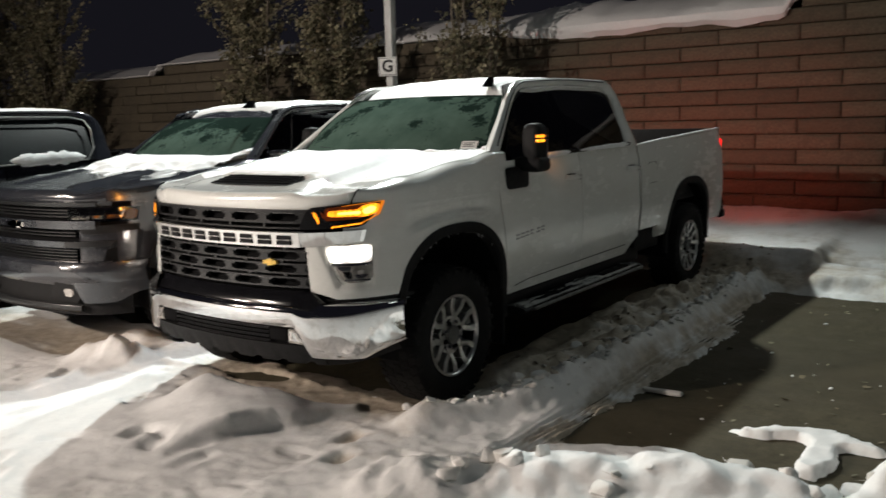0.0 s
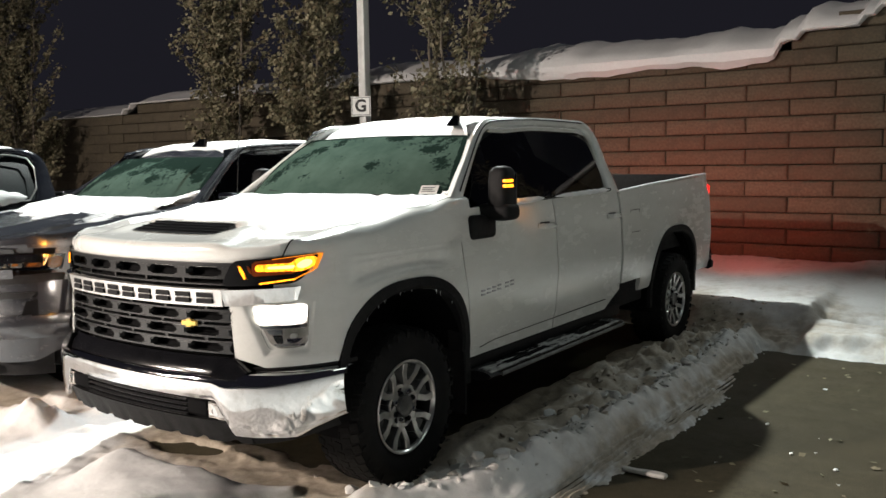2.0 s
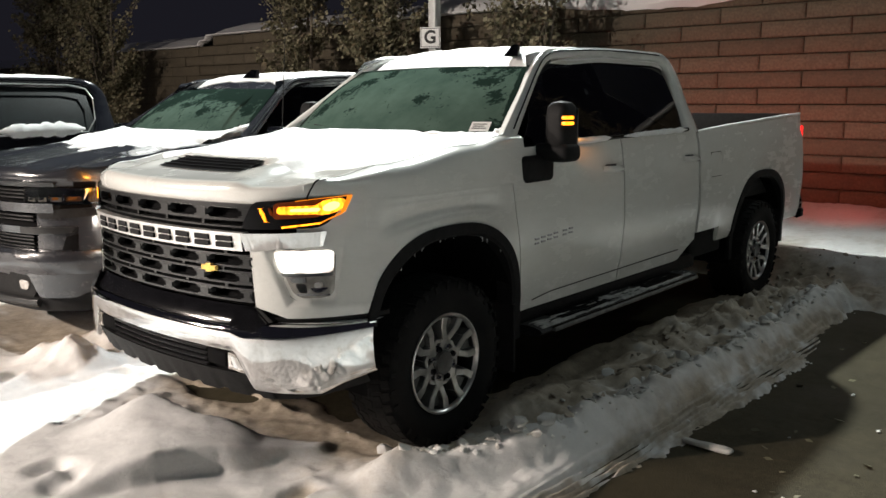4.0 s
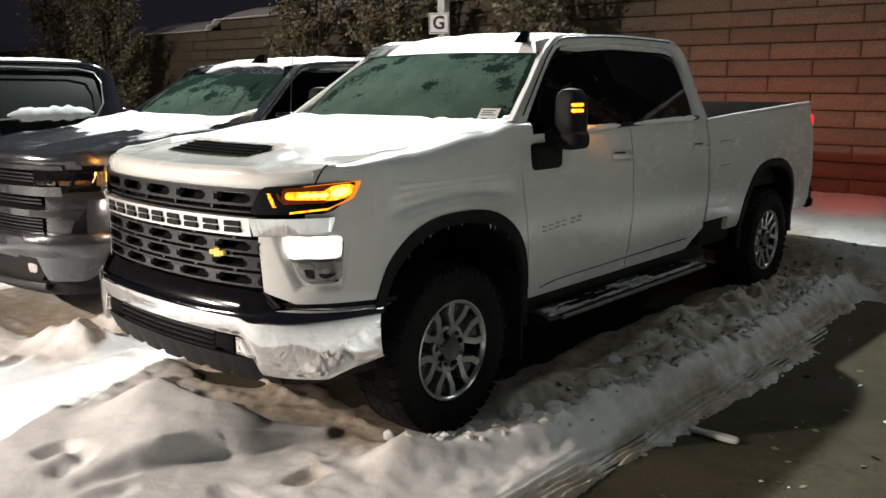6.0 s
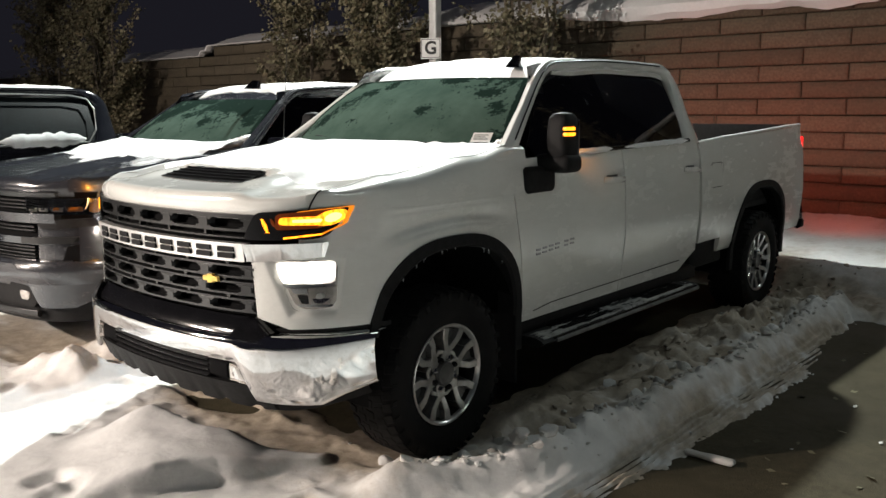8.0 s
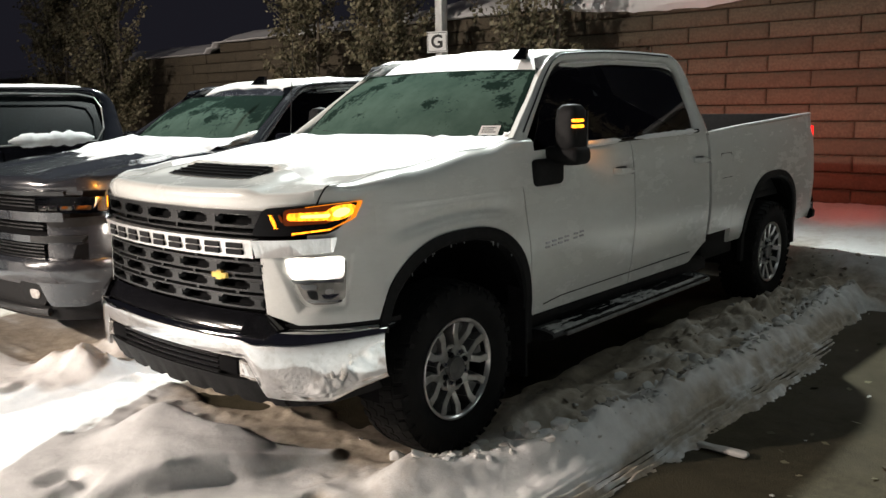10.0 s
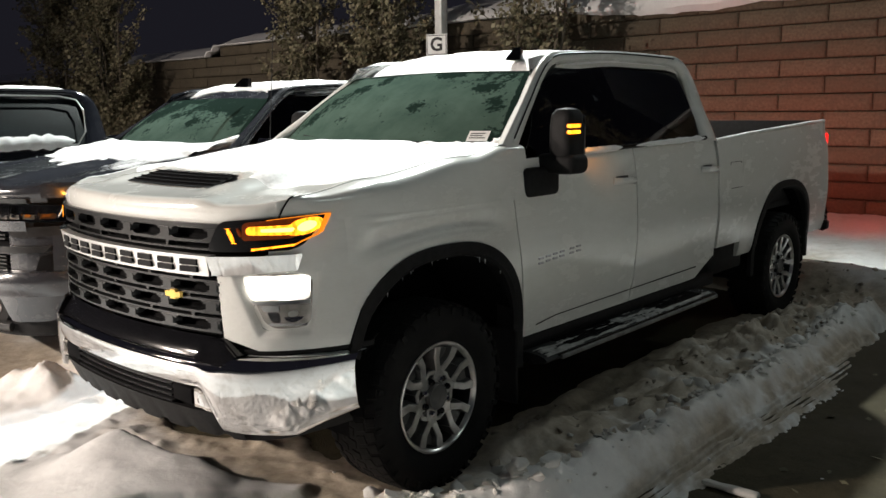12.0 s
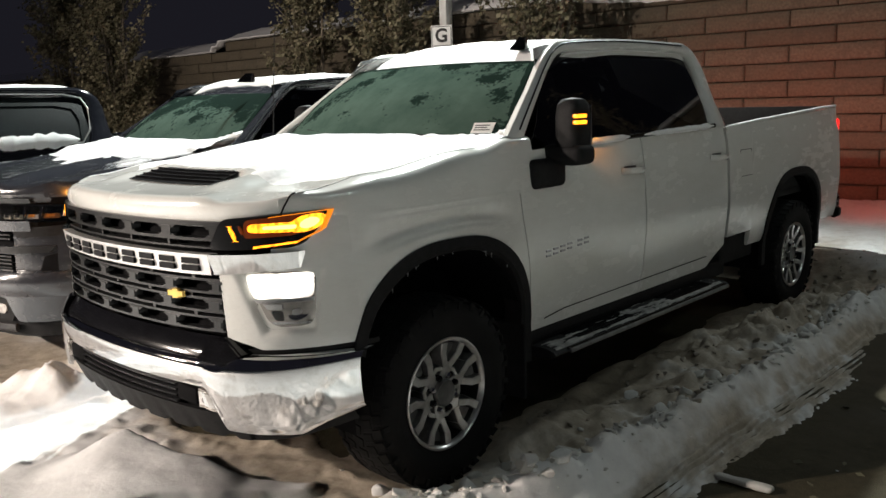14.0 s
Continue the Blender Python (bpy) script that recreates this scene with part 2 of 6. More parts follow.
CRUMB = crumb_mat("broken_snow", (0.50, 0.48, 0.44), (0.84, 0.84, 0.83))
SLUSHCRUMB = crumb_mat("dirty_broken_snow", (0.24, 0.205, 0.165), (0.56, 0.50, 0.42))
CONCRETE, BLOCK, LEAF = concrete_mat(), block_mat(), leaf_mat()
JOINT = plain("dark_joint", (0.035, 0.028, 0.020), 0.95)
BARK = plain("bark", (0.17, 0.145, 0.11), 0.9, 0, 0.4, 24, 0.5)
GRIT = plain("gravel", (0.22, 0.20, 0.17), 0.9, 0, 0.3, 30)

# ---- mesh helpers ----
def finish(bm, name, material, angle=0.6):
    bmesh.ops.remove_doubles(bm, verts=bm.verts, dist=0.0002)
    bmesh.ops.recalc_face_normals(bm, faces=bm.faces)
    for f in bm.faces:
        f.smooth = True
    for e in bm.edges:
        e.smooth = len(e.link_faces) == 2 and e.calc_face_angle(0) < angle
    me = bpy.data.meshes.new(name)
    bm.to_mesh(me)
    bm.free()
    for m in material if isinstance(material, (list, tuple)) else [material]:
        me.materials.append(m)
    return me


def part(name, bm, material, parent, label=""):
    ob = new(name, finish(bm, name, material))
    ob.parent = parent
    return tagged(ob, label)


def thing(name, label, category, group="", kind=""):
    return tagged(new(name), label, category, group, kind)


def solid(name, bm, material, label, category, group="", kind=""):
    return tagged(new(name, finish(bm, name, material)), label, category, group, kind)


def box(bm, lo, hi, bevel=0.0, seg=2):
    made = bmesh.ops.create_cube(bm, size=1)["verts"]
    for v in made:
        v.co = Vector([(a + b) / 2 + c * (b - a) for a, b, c in zip(lo, hi, v.co)])
    if bevel:
        edges = list({e for v in made for e in v.link_edges})
        bmesh.ops.bevel(bm, geom=edges, offset=bevel, segments=seg, affect="EDGES", profile=0.5)
    return bm


def B(lo, hi, bevel=0.0, seg=2):
    return box(bmesh.new(), lo, hi, bevel, seg)


def grid(f, us, vs, bm=None, closed=False):
    bm = bm or bmesh.new()
    rows = [[bm.verts.new(f(u, v)) for v in vs] for u in us]
    n = len(us)
    for i in range(n if closed else n - 1):
        a, b = rows[i], rows[(i + 1) % n]
        for j in range(len(vs) - 1):
            bm.faces.new((a[j], a[j + 1], b[j + 1], b[j]))
    return bm


def flange(bm, d):
    """Turn the open edges of a sheet back by d, so that it shows a thickness."""
    bmesh.ops.remove_doubles(bm, verts=bm.verts, dist=0.0002)
    rim = [e for e in bm.edges if len(e.link_faces) == 1]
    made = bmesh.ops.extrude_edge_only(bm, edges=rim)["geom"]
    for v in made:
        if isinstance(v, bmesh.types.BMVert):
            v.co += d(v.co) if callable(d) else Vector(d)
    return bm


def lathe(bm, profile, centre, n=48, axis="x"):
    """profile: (offset along the axis, radius)."""
    def f(a, k):
        o, r = profile[int(k)]
        c, s = math.cos(a) * r, math.sin(a) * r
        p = (o, c, s) if axis == "x" else (c, s, o)
        return Vector(centre) + Vector(p)
    return grid(f, [2 * math.pi * i / n for i in range(n)], range(len(profile)), bm, True)


def sweep(bm, path, section, n=10, caps=True):
    """A tube along path; section(i) gives (half width, half height) or a radius."""
    pts = [Vector(p) for p in path]
    rings = []
    for i, p in enumerate(pts):
        t = (pts[min(i + 1, len(pts) - 1)] - pts[max(i - 1, 0)]).normalized()
        up = Vector((0, 0, 1)) if abs(t.z) < 0.9 else Vector((0, 1, 0))
        a = t.cross(up).normalized()
        b = a.cross(t)
        s = section(i) if callable(section) else section
        w, h = s if isinstance(s, tuple) else (s, s)
        rings.append([bm.verts.new(p + a * math.cos(2 * math.pi * k / n) * w + b * math.sin(2 * math.pi * k / n) * h) for k in range(n)])
    for r, q in zip(rings, rings[1:]):
        for k in range(n):
            bm.faces.new((r[k], r[(k + 1) % n], q[(k + 1) % n], q[k]))
    if caps:
        bm.faces.new(rings[0]), bm.faces.new(rings[-1])
    return bm


def lin(a, b, n):
    return [a + (b - a) * i / (n - 1) for i in range(n)]


def step(a, b, x):
    t = min(1, max(0, (x - a) / (b - a)))
    return t * t * (3 - 2 * t)


def table(x, pairs):
    """Smooth interpolation in a short table."""
    for (a, p), (b, q) in zip(pairs, pairs[1:]):
        if x <= b:
            return p + (q - p) * step(a, b, max(x, a)) if x > a else p
    return pairs[-1][1]


def fbm(x, y, z=0.0, octaves=4, gain=0.5):
    v, a = 0.0, 1.0
    for _ in range(octaves):
        v += a * noise.noise((x, y, z))
        x, y, z, a = x * 2.03, y * 2.03, z + 7.1, a * gain
    return v

# ---- pickup trucks: x to the truck's left, y to its tail, z up, 0 under the front axle ----
AX_R = 4.036


def front(x, z, off=0.0):
    w = 1.06 - 0.06 * min(1, max(0, (z - 0.8) / 0.47))
    u = abs(x) / w
    return -0.94 + 0.2 * u * u + 0.545 * u ** 8 + off


def arch_z(y, c, rx, rz, base=0.45):
    t = (y - c) / rx
    return base + rz * max(0.0, 1 - abs(t) ** 2.6) ** (1 / 2.6) if abs(t) < 1 else 0.0


ARCH_F, ARCH_R = (0.060, 0.590, 0.640), (4.07, 0.59, 0.645)


def side_x(y, z):
    x = table(z, [(0.45, 0.925), (0.60, 0.945), (0.635, 0.963), (0.95, 0.985), (1.2, 0.975), (1.30, 0.962), (1.52, 0.925)])
    if y > 2.86:
        x += 0.004
    nose = 0.93 * (1.06 - 0.06 * min(1, max(0, (z - 0.8) / 0.47)))
    x += (nose - x) * (1 - min(1, max(0, (y + 0.462) / 0.14))) ** 2
    for c in (0.055, 4.07):
        r = math.hypot(y - c, (z - 0.45) * 0.90)
        x += 0.010 * step(-0.42, -0.22, y) * math.exp(-((r - 0.60) / 0.12) ** 2) * step(0.5, 0.75, z)
    # scooped band between the wheel flare and the upper shoulder
    foot = 1.166 - 0.21 * (y - 0.1) ** 2
    scoop = table(z, [(foot - 0.045, 0.0), (foot - 0.02, 0.35), (foot + 0.012, 1.0), (1.225, 0.35), (1.252, 0.0), (1.30, 0.0)])
    return x - 0.022 * scoop * step(-0.46, -0.25, y) * (1 - step(0.25, 0.56, y))


def belt(y):
    """Upper edge of the doors."""
    return 1.425 + 0.018 * (y - 0.6)


def bed_top(y):
    return 1.444 + 0.044 * (y - 2.9)


def fender_top(y):
    return 1.266 - 0.012 * step(-0.44, -0.1, y)


def hood_edge(y):
    """Where the bonnet ends at its side."""
    return 0.838 + 0.042 * step(0.0, 0.62, y)


def crown_out(y):
    """Outer foot of the rounded fender top."""
    if y >= -0.462:
        return side_x(y, fender_top(y)), fender_top(y)
    lo, hi = 0.5, 1.0
    for _ in range(24):
        mid = (lo + hi) / 2
        lo, hi = (mid, hi) if front(mid, 1.265) < y else (lo, mid)
    return lo, 1.265


def fender_crown(s, P, root):
    def f(y, a):
        y0 = y
        yy = y0 + slant(1.45) * step(0.3, 0.70, y0)
        xh, (xs, zs) = hood_edge(yy) + 0.002, crown_out(y)
        xh = min(xh, xs - 0.005)
        zh = hood_z(xh, yy) - 0.001
        w, h = xs - xh, zh - zs
        b = [(1 - a) ** 3, 3 * a * (1 - a) ** 2, 3 * a * a * (1 - a), a ** 3]
        x = b[0] * xh + b[1] * (xh + 0.80 * w) + b[2] * (xs - 0.06 * h) + b[3] * xs
        z = b[0] * zh + b[1] * (zh - 0.012) + b[2] * (zs + 0.88 * h) + b[3] * zs
        k = min(1, a / 0.4)
        x += (xh + (side_x(yy, z) - xh) * (1 - (1 - k) ** 2) - x) * step(-0.1, 0.62, y0)
        return Vector((s * x, yy, z))
    part("fender_top", flange(grid(f, lin(-0.70, 0.84, 44), lin(0, 1, 14)), (0, 0, -0.02)), P, root)



def hood_z(x, y, scoop=True):
    """The bonnet's surface with its raised middle."""
    back = step(-0.95, 0.5, y)
    z = 1.312 + 0.172 * (0.55 * back + 0.45 * (y + 0.95) / 1.45)
    edge = table(y, [(-0.75, 1.325), (-0.60, 1.352), (-0.26, 1.396), (0.33, 1.458), (0.62, 1.500)])
    z += (edge - z) * min(1.2, (x / 0.845) ** 2)
    dome = scoop * (1 - step(0.33, 0.42, abs(x))) * step(-0.545, -0.515, y) * (1 - 0.7 * step(0.0, 0.5, y))
    side = math.exp(-((abs(x) - 0.42) / 0.075) ** 2) * step(-0.80, -0.62, y) * (1 - step(-0.2, 0.45, y))
    half = table(y, [(-0.95, 0.60), (-0.50, 0.50), (0.30, 0.42)])
    bulge = (1 - step(half - 0.055, half + 0.055, abs(x))) * (1 - 0.5 * step(0.1, 0.5, y))
    return z + 0.030 * dome + 0.022 * bulge + 0.018 * side


def roof_z(y):
    """Height of the cab roof along its middle."""
    return table(y, [(1.06, 1.876), (1.40, 1.984), (1.95, 2.012), (2.55, 2.008), (2.92, 1.962)])


def panel(name, ys, zlo, zhi, shear, sgn, paintwork, root, rows=14, label=""):
    def f(k, v):
        yn = ys[int(k)]
        lo, hi = zlo(yn), zhi(yn)
        z = lo + (hi - lo) * v
        y = yn + shear(yn, z)
        return Vector((sgn * side_x(y, z), y, z))
    bm = grid(f, range(len(ys)), lin(0, 1, rows))
    flange(bm, lambda c: Vector((-sgn * (0.03 if c.y > -0.45 else 0.001), 0, 0)))
    return part(name, bm, paintwork, root, label)


def slant(z):
    return -0.137 * (z - 0.55)


def wheel(root, x, y, sgn):
    """Tyre, rim with six split spokes, cap and nuts."""
    w = new("wheel")
    w.parent = root
    w.location = (x, y, 0.42)
    if sgn < 0:
        w.rotation_euler = (0, 0, math.pi)
    bm = bmesh.new()
    prof = [(-0.13, 0.235), (-0.14, 0.30), (-0.145, 0.35), (-0.135, 0.392), (-0.115, 0.412), (-0.06, 0.420), (0.0, 0.422), (0.06, 0.420),
            (0.115, 0.412), (0.135, 0.394), (0.146, 0.350), (0.146, 0.315), (0.138, 0.285), (0.128, 0.262), (0.124, 0.245), (0.11, 0.240), (-0.02, 0.235)]
    lathe(bm, prof, (0, 0, 0), 64)
    for k in range(44):
        a = 2 * math.pi * k / 44
        for o, tw in ((0.118, 0.0), (0.062, 0.07), (0.0, 0.0), (-0.062, 0.07), (-0.118, 0.0)):
            q = box(bmesh.new(), (-0.024, -0.021, 0.0), (0.024, 0.021, 0.008), 0.003, 1)
            q.transform(pose(0, 0, 0, math.degrees(a + tw), 0, 0) @ pose(o, 0, 0.4165 - abs(o) * 0.055, 0, (o * 90), 12 * (1 if o > 0 else -1)))
            me = bpy.data.meshes.new("t")
            q.to_mesh(me)
            bm.from_mesh(me)
            bpy.data.meshes.remove(me)
            q.free()
    for k in range(30):
        a = 2 * math.pi * k / 30
        q = box(bmesh.new(), (-0.004, -0.012, 0.37), (0.004, 0.012, 0.405), 0.002, 1)
        q.transform(pose(0.141, 0, 0, math.degrees(a), 0, 0))
        me = bpy.data.meshes.new("t")
        q.to_mesh(me)
        bm.from_mesh(me)
        bpy.data.meshes.remove(me)
        q.free()
    tagged(part("tyre", bm, RUBBER, w, "worn black tyre with chunky tread"), "", "", "", "stuff")
    bm = bmesh.new()
    lathe(bm, [(0.124, 0.249), (0.132, 0.250), (0.134, 0.243), (0.126, 0.234), (0.112, 0.230)], (0, 0, 0), 64)
    part("rim", bm, RIM, w, "salt-dulled machined alloy rim")
    # barrel darker than the rim: shade behind the spokes put into its colour
    part("barrel", lathe(bmesh.new(), [(0.112, 0.230), (0.09, 0.226), (0.02, 0.216), (-0.10, 0.212)], (0, 0, 0), 48), TRIM, w)
    bm = bmesh.new()
    lathe(bm, [(0.02, 0.0), (0.02, 0.215)], (0, 0, 0), 32)
    part("brake_backing", bm, VOID, w)
    for k in range(6):
        a = 2 * math.pi * (k + 0.77) / 6
        bm = bmesh.new()
        rot = Matrix.Rotation(a, 4, "X")

        def bar(y0, z0, y1, z1, wa, wb, xa, xb, face=0):
            """A tapered bar with a bright machined face and painted flanks."""
            d = Vector((0, y1 - y0, z1 - z0)).normalized()
            n = Vector((0, -d.z, d.y))
            v = []
            for (yy, zz, ww, xx) in ((y0, z0, wa, xa), (y1, z1, wb, xb)):
                c = Vector((xx, yy, zz))
                v += [bm.verts.new(rot @ (c + n * (ww + off_n) + Vector((off_x, 0, 0)))) for off_n, off_x in
                      ((0.0, -0.003), (-0.003, 0.002), (-2 * ww + 0.003, 0.002), (-2 * ww, -0.003), (-2 * ww - 0.006, -0.06), (0.006, -0.06))]
            for i in range(6):
                j = (i + 1) % 6
                bm.faces.new((v[i], v[j], v[j + 6], v[i + 6])).material_index = face if i < 3 else 1
            bm.faces.new(v[:6]), bm.faces.new(v[6:][::-1])
        bar(0, 0.060, 0, 0.136, 0.034, 0.026, 0.096, 0.106)
        for t in (1, -1):
            bar(t * 0.012, 0.118, t * 0.050, 0.178, 0.016, 0.016, 0.107, 0.118)
            bar(t * 0.048, 0.170, t * 0.058, 0.222, 0.017, 0.020, 0.117, 0.125)
            bar(t * 0.016, 0.106, t * 0.060, 0.098, 0.010, 0.010, 0.099, 0.096)
        bar(0, 0.150, 0, 0.218, 0.014, 0.046, 0.080, 0.092, 1)
        part("spoke", bm, [RIM, RIMPAINT], w)
    bm = bmesh.new()
    lathe(bm, [(0.03, 0.112), (0.070, 0.110), (0.082, 0.100), (0.084, 0.062), (0.116, 0.060), (0.122, 0.056), (0.119, 0.050), (0.117, 0.046), (0.120, 0.0)], (0, 0, 0), 32)
    part("hub_cap", bm, RIMPAINT, w, "grey painted hub cap")
    for k in range(8):
        a = 2 * math.pi * (k + 0.5) / 8
        bm = lathe(bmesh.new(), [(0.09, 0.015), (0.114, 0.015), (0.122, 0.008), (0.122, 0.0)], (0, 0.078 * math.cos(a), 0.078 * math.sin(a)), 8)
        part("lug_nut", bm, CHROME if k % 2 else PAD, w)
    return w


def on_front(x, z, off):
    return Vector((x, front(x, z) + off, z))


def front_patch(corners, off, depth=0.03, nu=10, nv=4, rounding=0.0, tilt=0.0):
    """A four-cornered plate on the nose: corners (x, z) inner-low, outer-low, outer-high, inner-high. rounding: share of the height
    that the corners take; tilt: how far the upper edge stands forward of the lower one."""
    (a, b), (c, d), (e, f), (g, h) = corners
    high = max(1e-6, (f + h - b - d) / 2)
    wide = max(1e-6, abs(c - a) * 1.15)

    def at(u, v):
        x0, z0 = a + (c - a) * u, b + (d - b) * u
        x1, z1 = g + (e - g) * u, h + (f - h) * u
        if rounding:
            k = max(0.0, (rounding - min(v, 1 - v)) / rounding)
            cut = rounding * high / wide * (1 - math.sqrt(max(0.0, 1 - k * k)))
            u = cut + u * (1 - 2 * cut)
            x0, z0 = a + (c - a) * u, b + (d - b) * u
            x1, z1 = g + (e - g) * u, h + (f - h) * u
        return on_front(x0 + (x1 - x0) * v, z0 + (z1 - z0) * v, off - tilt * v)
    if rounding:
        vs = sorted(set(lin(0, 1, nv) + [rounding * t for t in (0.03, 0.12, 0.3, 0.6, 1.0)] + [1 - rounding * t for t in (0.03, 0.12, 0.3, 0.6, 1.0)]))
    else:
        vs = lin(0, 1, nv)
    bm = grid(at, lin(0, 1, nu), vs)
    return flange(bm, (0, depth, 0))


def flip(pts, s):
    return [(x * s, z) for x, z in pts]


def block_on_front(bm, x0, x1, z0, z1, off, depth, taper=0.0):
    """A small bar lying on the nose's curve."""
    v = []
    for dx in (off, off + depth):
        k = taper if dx == off else 0.0
        for x, z in ((x0 + k, z0 + k * 0.6), (x1 - k, z0 + k * 0.6), (x1 - k, z1 - k * 0.6), (x0 + k, z1 - k * 0.6)):
            v.append(bm.verts.new(on_front(x, z, dx)))
    bm.faces.new(v[:4]), bm.faces.new(v[4:][::-1])
    for i in range(4):
        j = (i + 1) % 4
        bm.faces.new((v[i], v[i + 4], v[j + 4], v[j]))
    return bm


def long_bar(x0, x1, z0, z1, off, depth, n=25, bulge=0.0):
    """A bar that follows the nose from x0 to x1."""
    ring = [(0.0, 0.0), (0.5, -bulge), (1.0, -2 * bulge), (1.0, depth), (0.0, depth)]

    def f(k, j):
        x = x0 + (x1 - x0) * k
        v, d = ring[int(j) % 5]
        return on_front(x, z0 + (z1 - z0) * v, off + d)
    return grid(f, lin(0, 1, n), range(6))


def cab_and_body(root, P, upright=0.13, melt=0.0):
    # near-black inner boxes stand in for the shade inside gaps and openings
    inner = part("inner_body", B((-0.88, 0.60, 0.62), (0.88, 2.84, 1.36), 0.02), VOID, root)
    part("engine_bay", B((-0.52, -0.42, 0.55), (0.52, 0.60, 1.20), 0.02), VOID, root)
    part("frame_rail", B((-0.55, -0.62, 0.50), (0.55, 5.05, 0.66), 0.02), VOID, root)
    none = lambda y, z: 0.0
    fy = sorted(set(lin(-0.462, 0.664, 44) + [0.60, 0.62, 0.645, 0.652, 0.657, 0.6595, 0.6601]))

    def fender_lo(y):
        a = arch_z(y, *ARCH_F)
        return max(a, 0.765 if y < 0 else 0.535)

    def door1_sh(y, z):
        return slant(z) * (1 - step(0.66, 1.3, y))

    for s in (1, -1):
        panel("front_fender", fy, fender_lo, fender_top, lambda y, z: slant(z) * step(0.15, 0.62, y), s, P, root, 34)
        fender_crown(s, P, root)
        panel("front_door", lin(0.672, 1.745, 16), lambda y: 0.535, belt, door1_sh, s, P, root, 14)
        panel("rear_door", lin(1.757, 2.842, 16), lambda y: 0.535 + 0.13 * step(2.6, 2.84, y), belt, none, s, P, root, 14)

        def bed_lo(y):
            a = arch_z(y, *ARCH_R)
            return max(a, 0.60 + (0.11 if y < 3.26 else 0.0))
        by = sorted(set(lin(2.872, 5.075, 44) + [3.20, 3.24, 3.259, 3.261] + [3.4701, 3.472, 3.475, 3.48, 3.49, 3.51, 4.63, 4.65, 4.66, 4.665, 4.668, 4.6699]))
        panel("bed_side", by, bed_lo, bed_top, none, s, P, root, 14)
        part("bed_step", B((s * 0.80 - 0.12, 2.86, 0.50), (s * 0.80 + 0.13, 3.42, 0.725), 0.03), PLASTIC, root, "black plastic step recess ahead of the rear wheel")
        for y0, y1 in ((0.80, 1.742), (1.760, 2.60)):
            part("sill_groove", sweep(bmesh.new(), [(s * (side_x(y, z) - 0.001), y, z) for y, z in ((y, 0.600 + 0.012 * (y - 1.0) - 0.02 * (1 - step(0.75, 1.0, y))) for y in lin(y0, y1, 12))], 0.0035, 6), PLASTIC, root)
        # rocker and wheel-arch lips
        part("rocker", B((s * 0.88 - 0.05, 0.62, 0.44), (s * 0.88 + 0.05, 2.95, 0.55), 0.02), PLASTIC, root)
        for c, rx, rz in (ARCH_F, ARCH_R):
            a0, a1 = (-0.08, math.pi * 0.87) if c < 1 else (-0.05, math.pi + 0.05)

            def lip(a, k):
                o, d = ((0.0, -0.02), (0.005, 0.010), (-0.045, 0.014), (-0.058, 0.002), (-0.060, -0.10))[int(k)]
                ca, sa = math.cos(a), math.sin(a)
                q = 1 / (abs(ca) ** 2.6 + abs(sa) ** 2.6) ** (1 / 2.6)
                y, z = c + (rx + o) * ca * q, 0.45 + (rz + o) * sa * q
                return Vector((s * (side_x(min(max(y, -0.45), 5.1), max(z, 0.62)) + d), y, z))
            part("wheel_arch_moulding", grid(lip, lin(a0, a1, 40), range(5)), PLASTIC, root, "black plastic wheel-arch moulding")

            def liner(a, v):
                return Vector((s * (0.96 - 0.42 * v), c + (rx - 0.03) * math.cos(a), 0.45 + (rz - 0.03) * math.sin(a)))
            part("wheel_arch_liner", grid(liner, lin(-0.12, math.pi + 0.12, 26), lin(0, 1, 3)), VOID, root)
        part("splash_guard", B((s * 0.86 - 0.12, 0.585, 0.22), (s * 0.86 + 0.12, 0.605, 0.60), 0.006, 1), PLASTIC, root)
        # side step with its treads
        bm = bmesh.new()
        sweep(bm, [(s * 0.985, y, 0.436) for y in lin(0.69, 2.66, 12)], (0.105, 0.028), 12)
        board = part("running_board", bm, PLASTIC, root, "black side step dusted with snow")
        part("step_groove", sweep(bmesh.new(), [(s * 1.080, y, 0.447) for y in lin(0.80, 2.62, 10)], (0.007, 0.007), 8), PAD, board)
        # grey stands for dust and for the light on the step's outer face
        part("step_edge", sweep(bmesh.new(), [(s * 1.089, y, 0.431) for y in lin(0.82, 2.64, 10)], (0.009, 0.013), 8), STEPEDGE, board, "dusty grey outer edge of the step with its lit look painted in")
        for y0 in (0.95, 1.95):
            part("tread_pad", B((s * 0.98 - 0.07, y0, 0.459), (s * 0.98 + 0.07, y0 + 0.55, 0.468), 0.004, 1), PAD, board)
        # door handles
        for y in (1.50, 2.60):
            x = s * side_x(y, 1.26)
            h = part("door_handle", sweep(bmesh.new(), [(x, y, 1.265), (x + s * 0.035, y + 0.03, 1.265), (x + s * 0.040, y + 0.11, 1.262), (x + s * 0.030, y + 0.19, 1.258), (x, y + 0.215, 1.256)], (0.013, 0.02), 10), P, root)
            # dark bar above the handle stands in for its shadow gap
            part("handle_cup", B((x - 0.012, y + 0.03, 1.274), (x + 0.002 * s, y + 0.16, 1.290), 0.004), TRIM, h)

    # roof
    def roof(u, v):
        y = 1.06 + 1.84 * v
        half = 0.695 + 0.005 * step(0, 0.35, v)
        x = half * u
        y += 0.05 * u * u * (1 - v)
        crown = roof_z(y)
        z = crown - 0.030 * u * u - 0.038 * abs(u) ** 6
        return Vector((x, y, z))
    part("roof", flange(grid(roof, lin(-1, 1, 25), lin(0, 1, 22)), (0, 0, -0.03)), P, root)

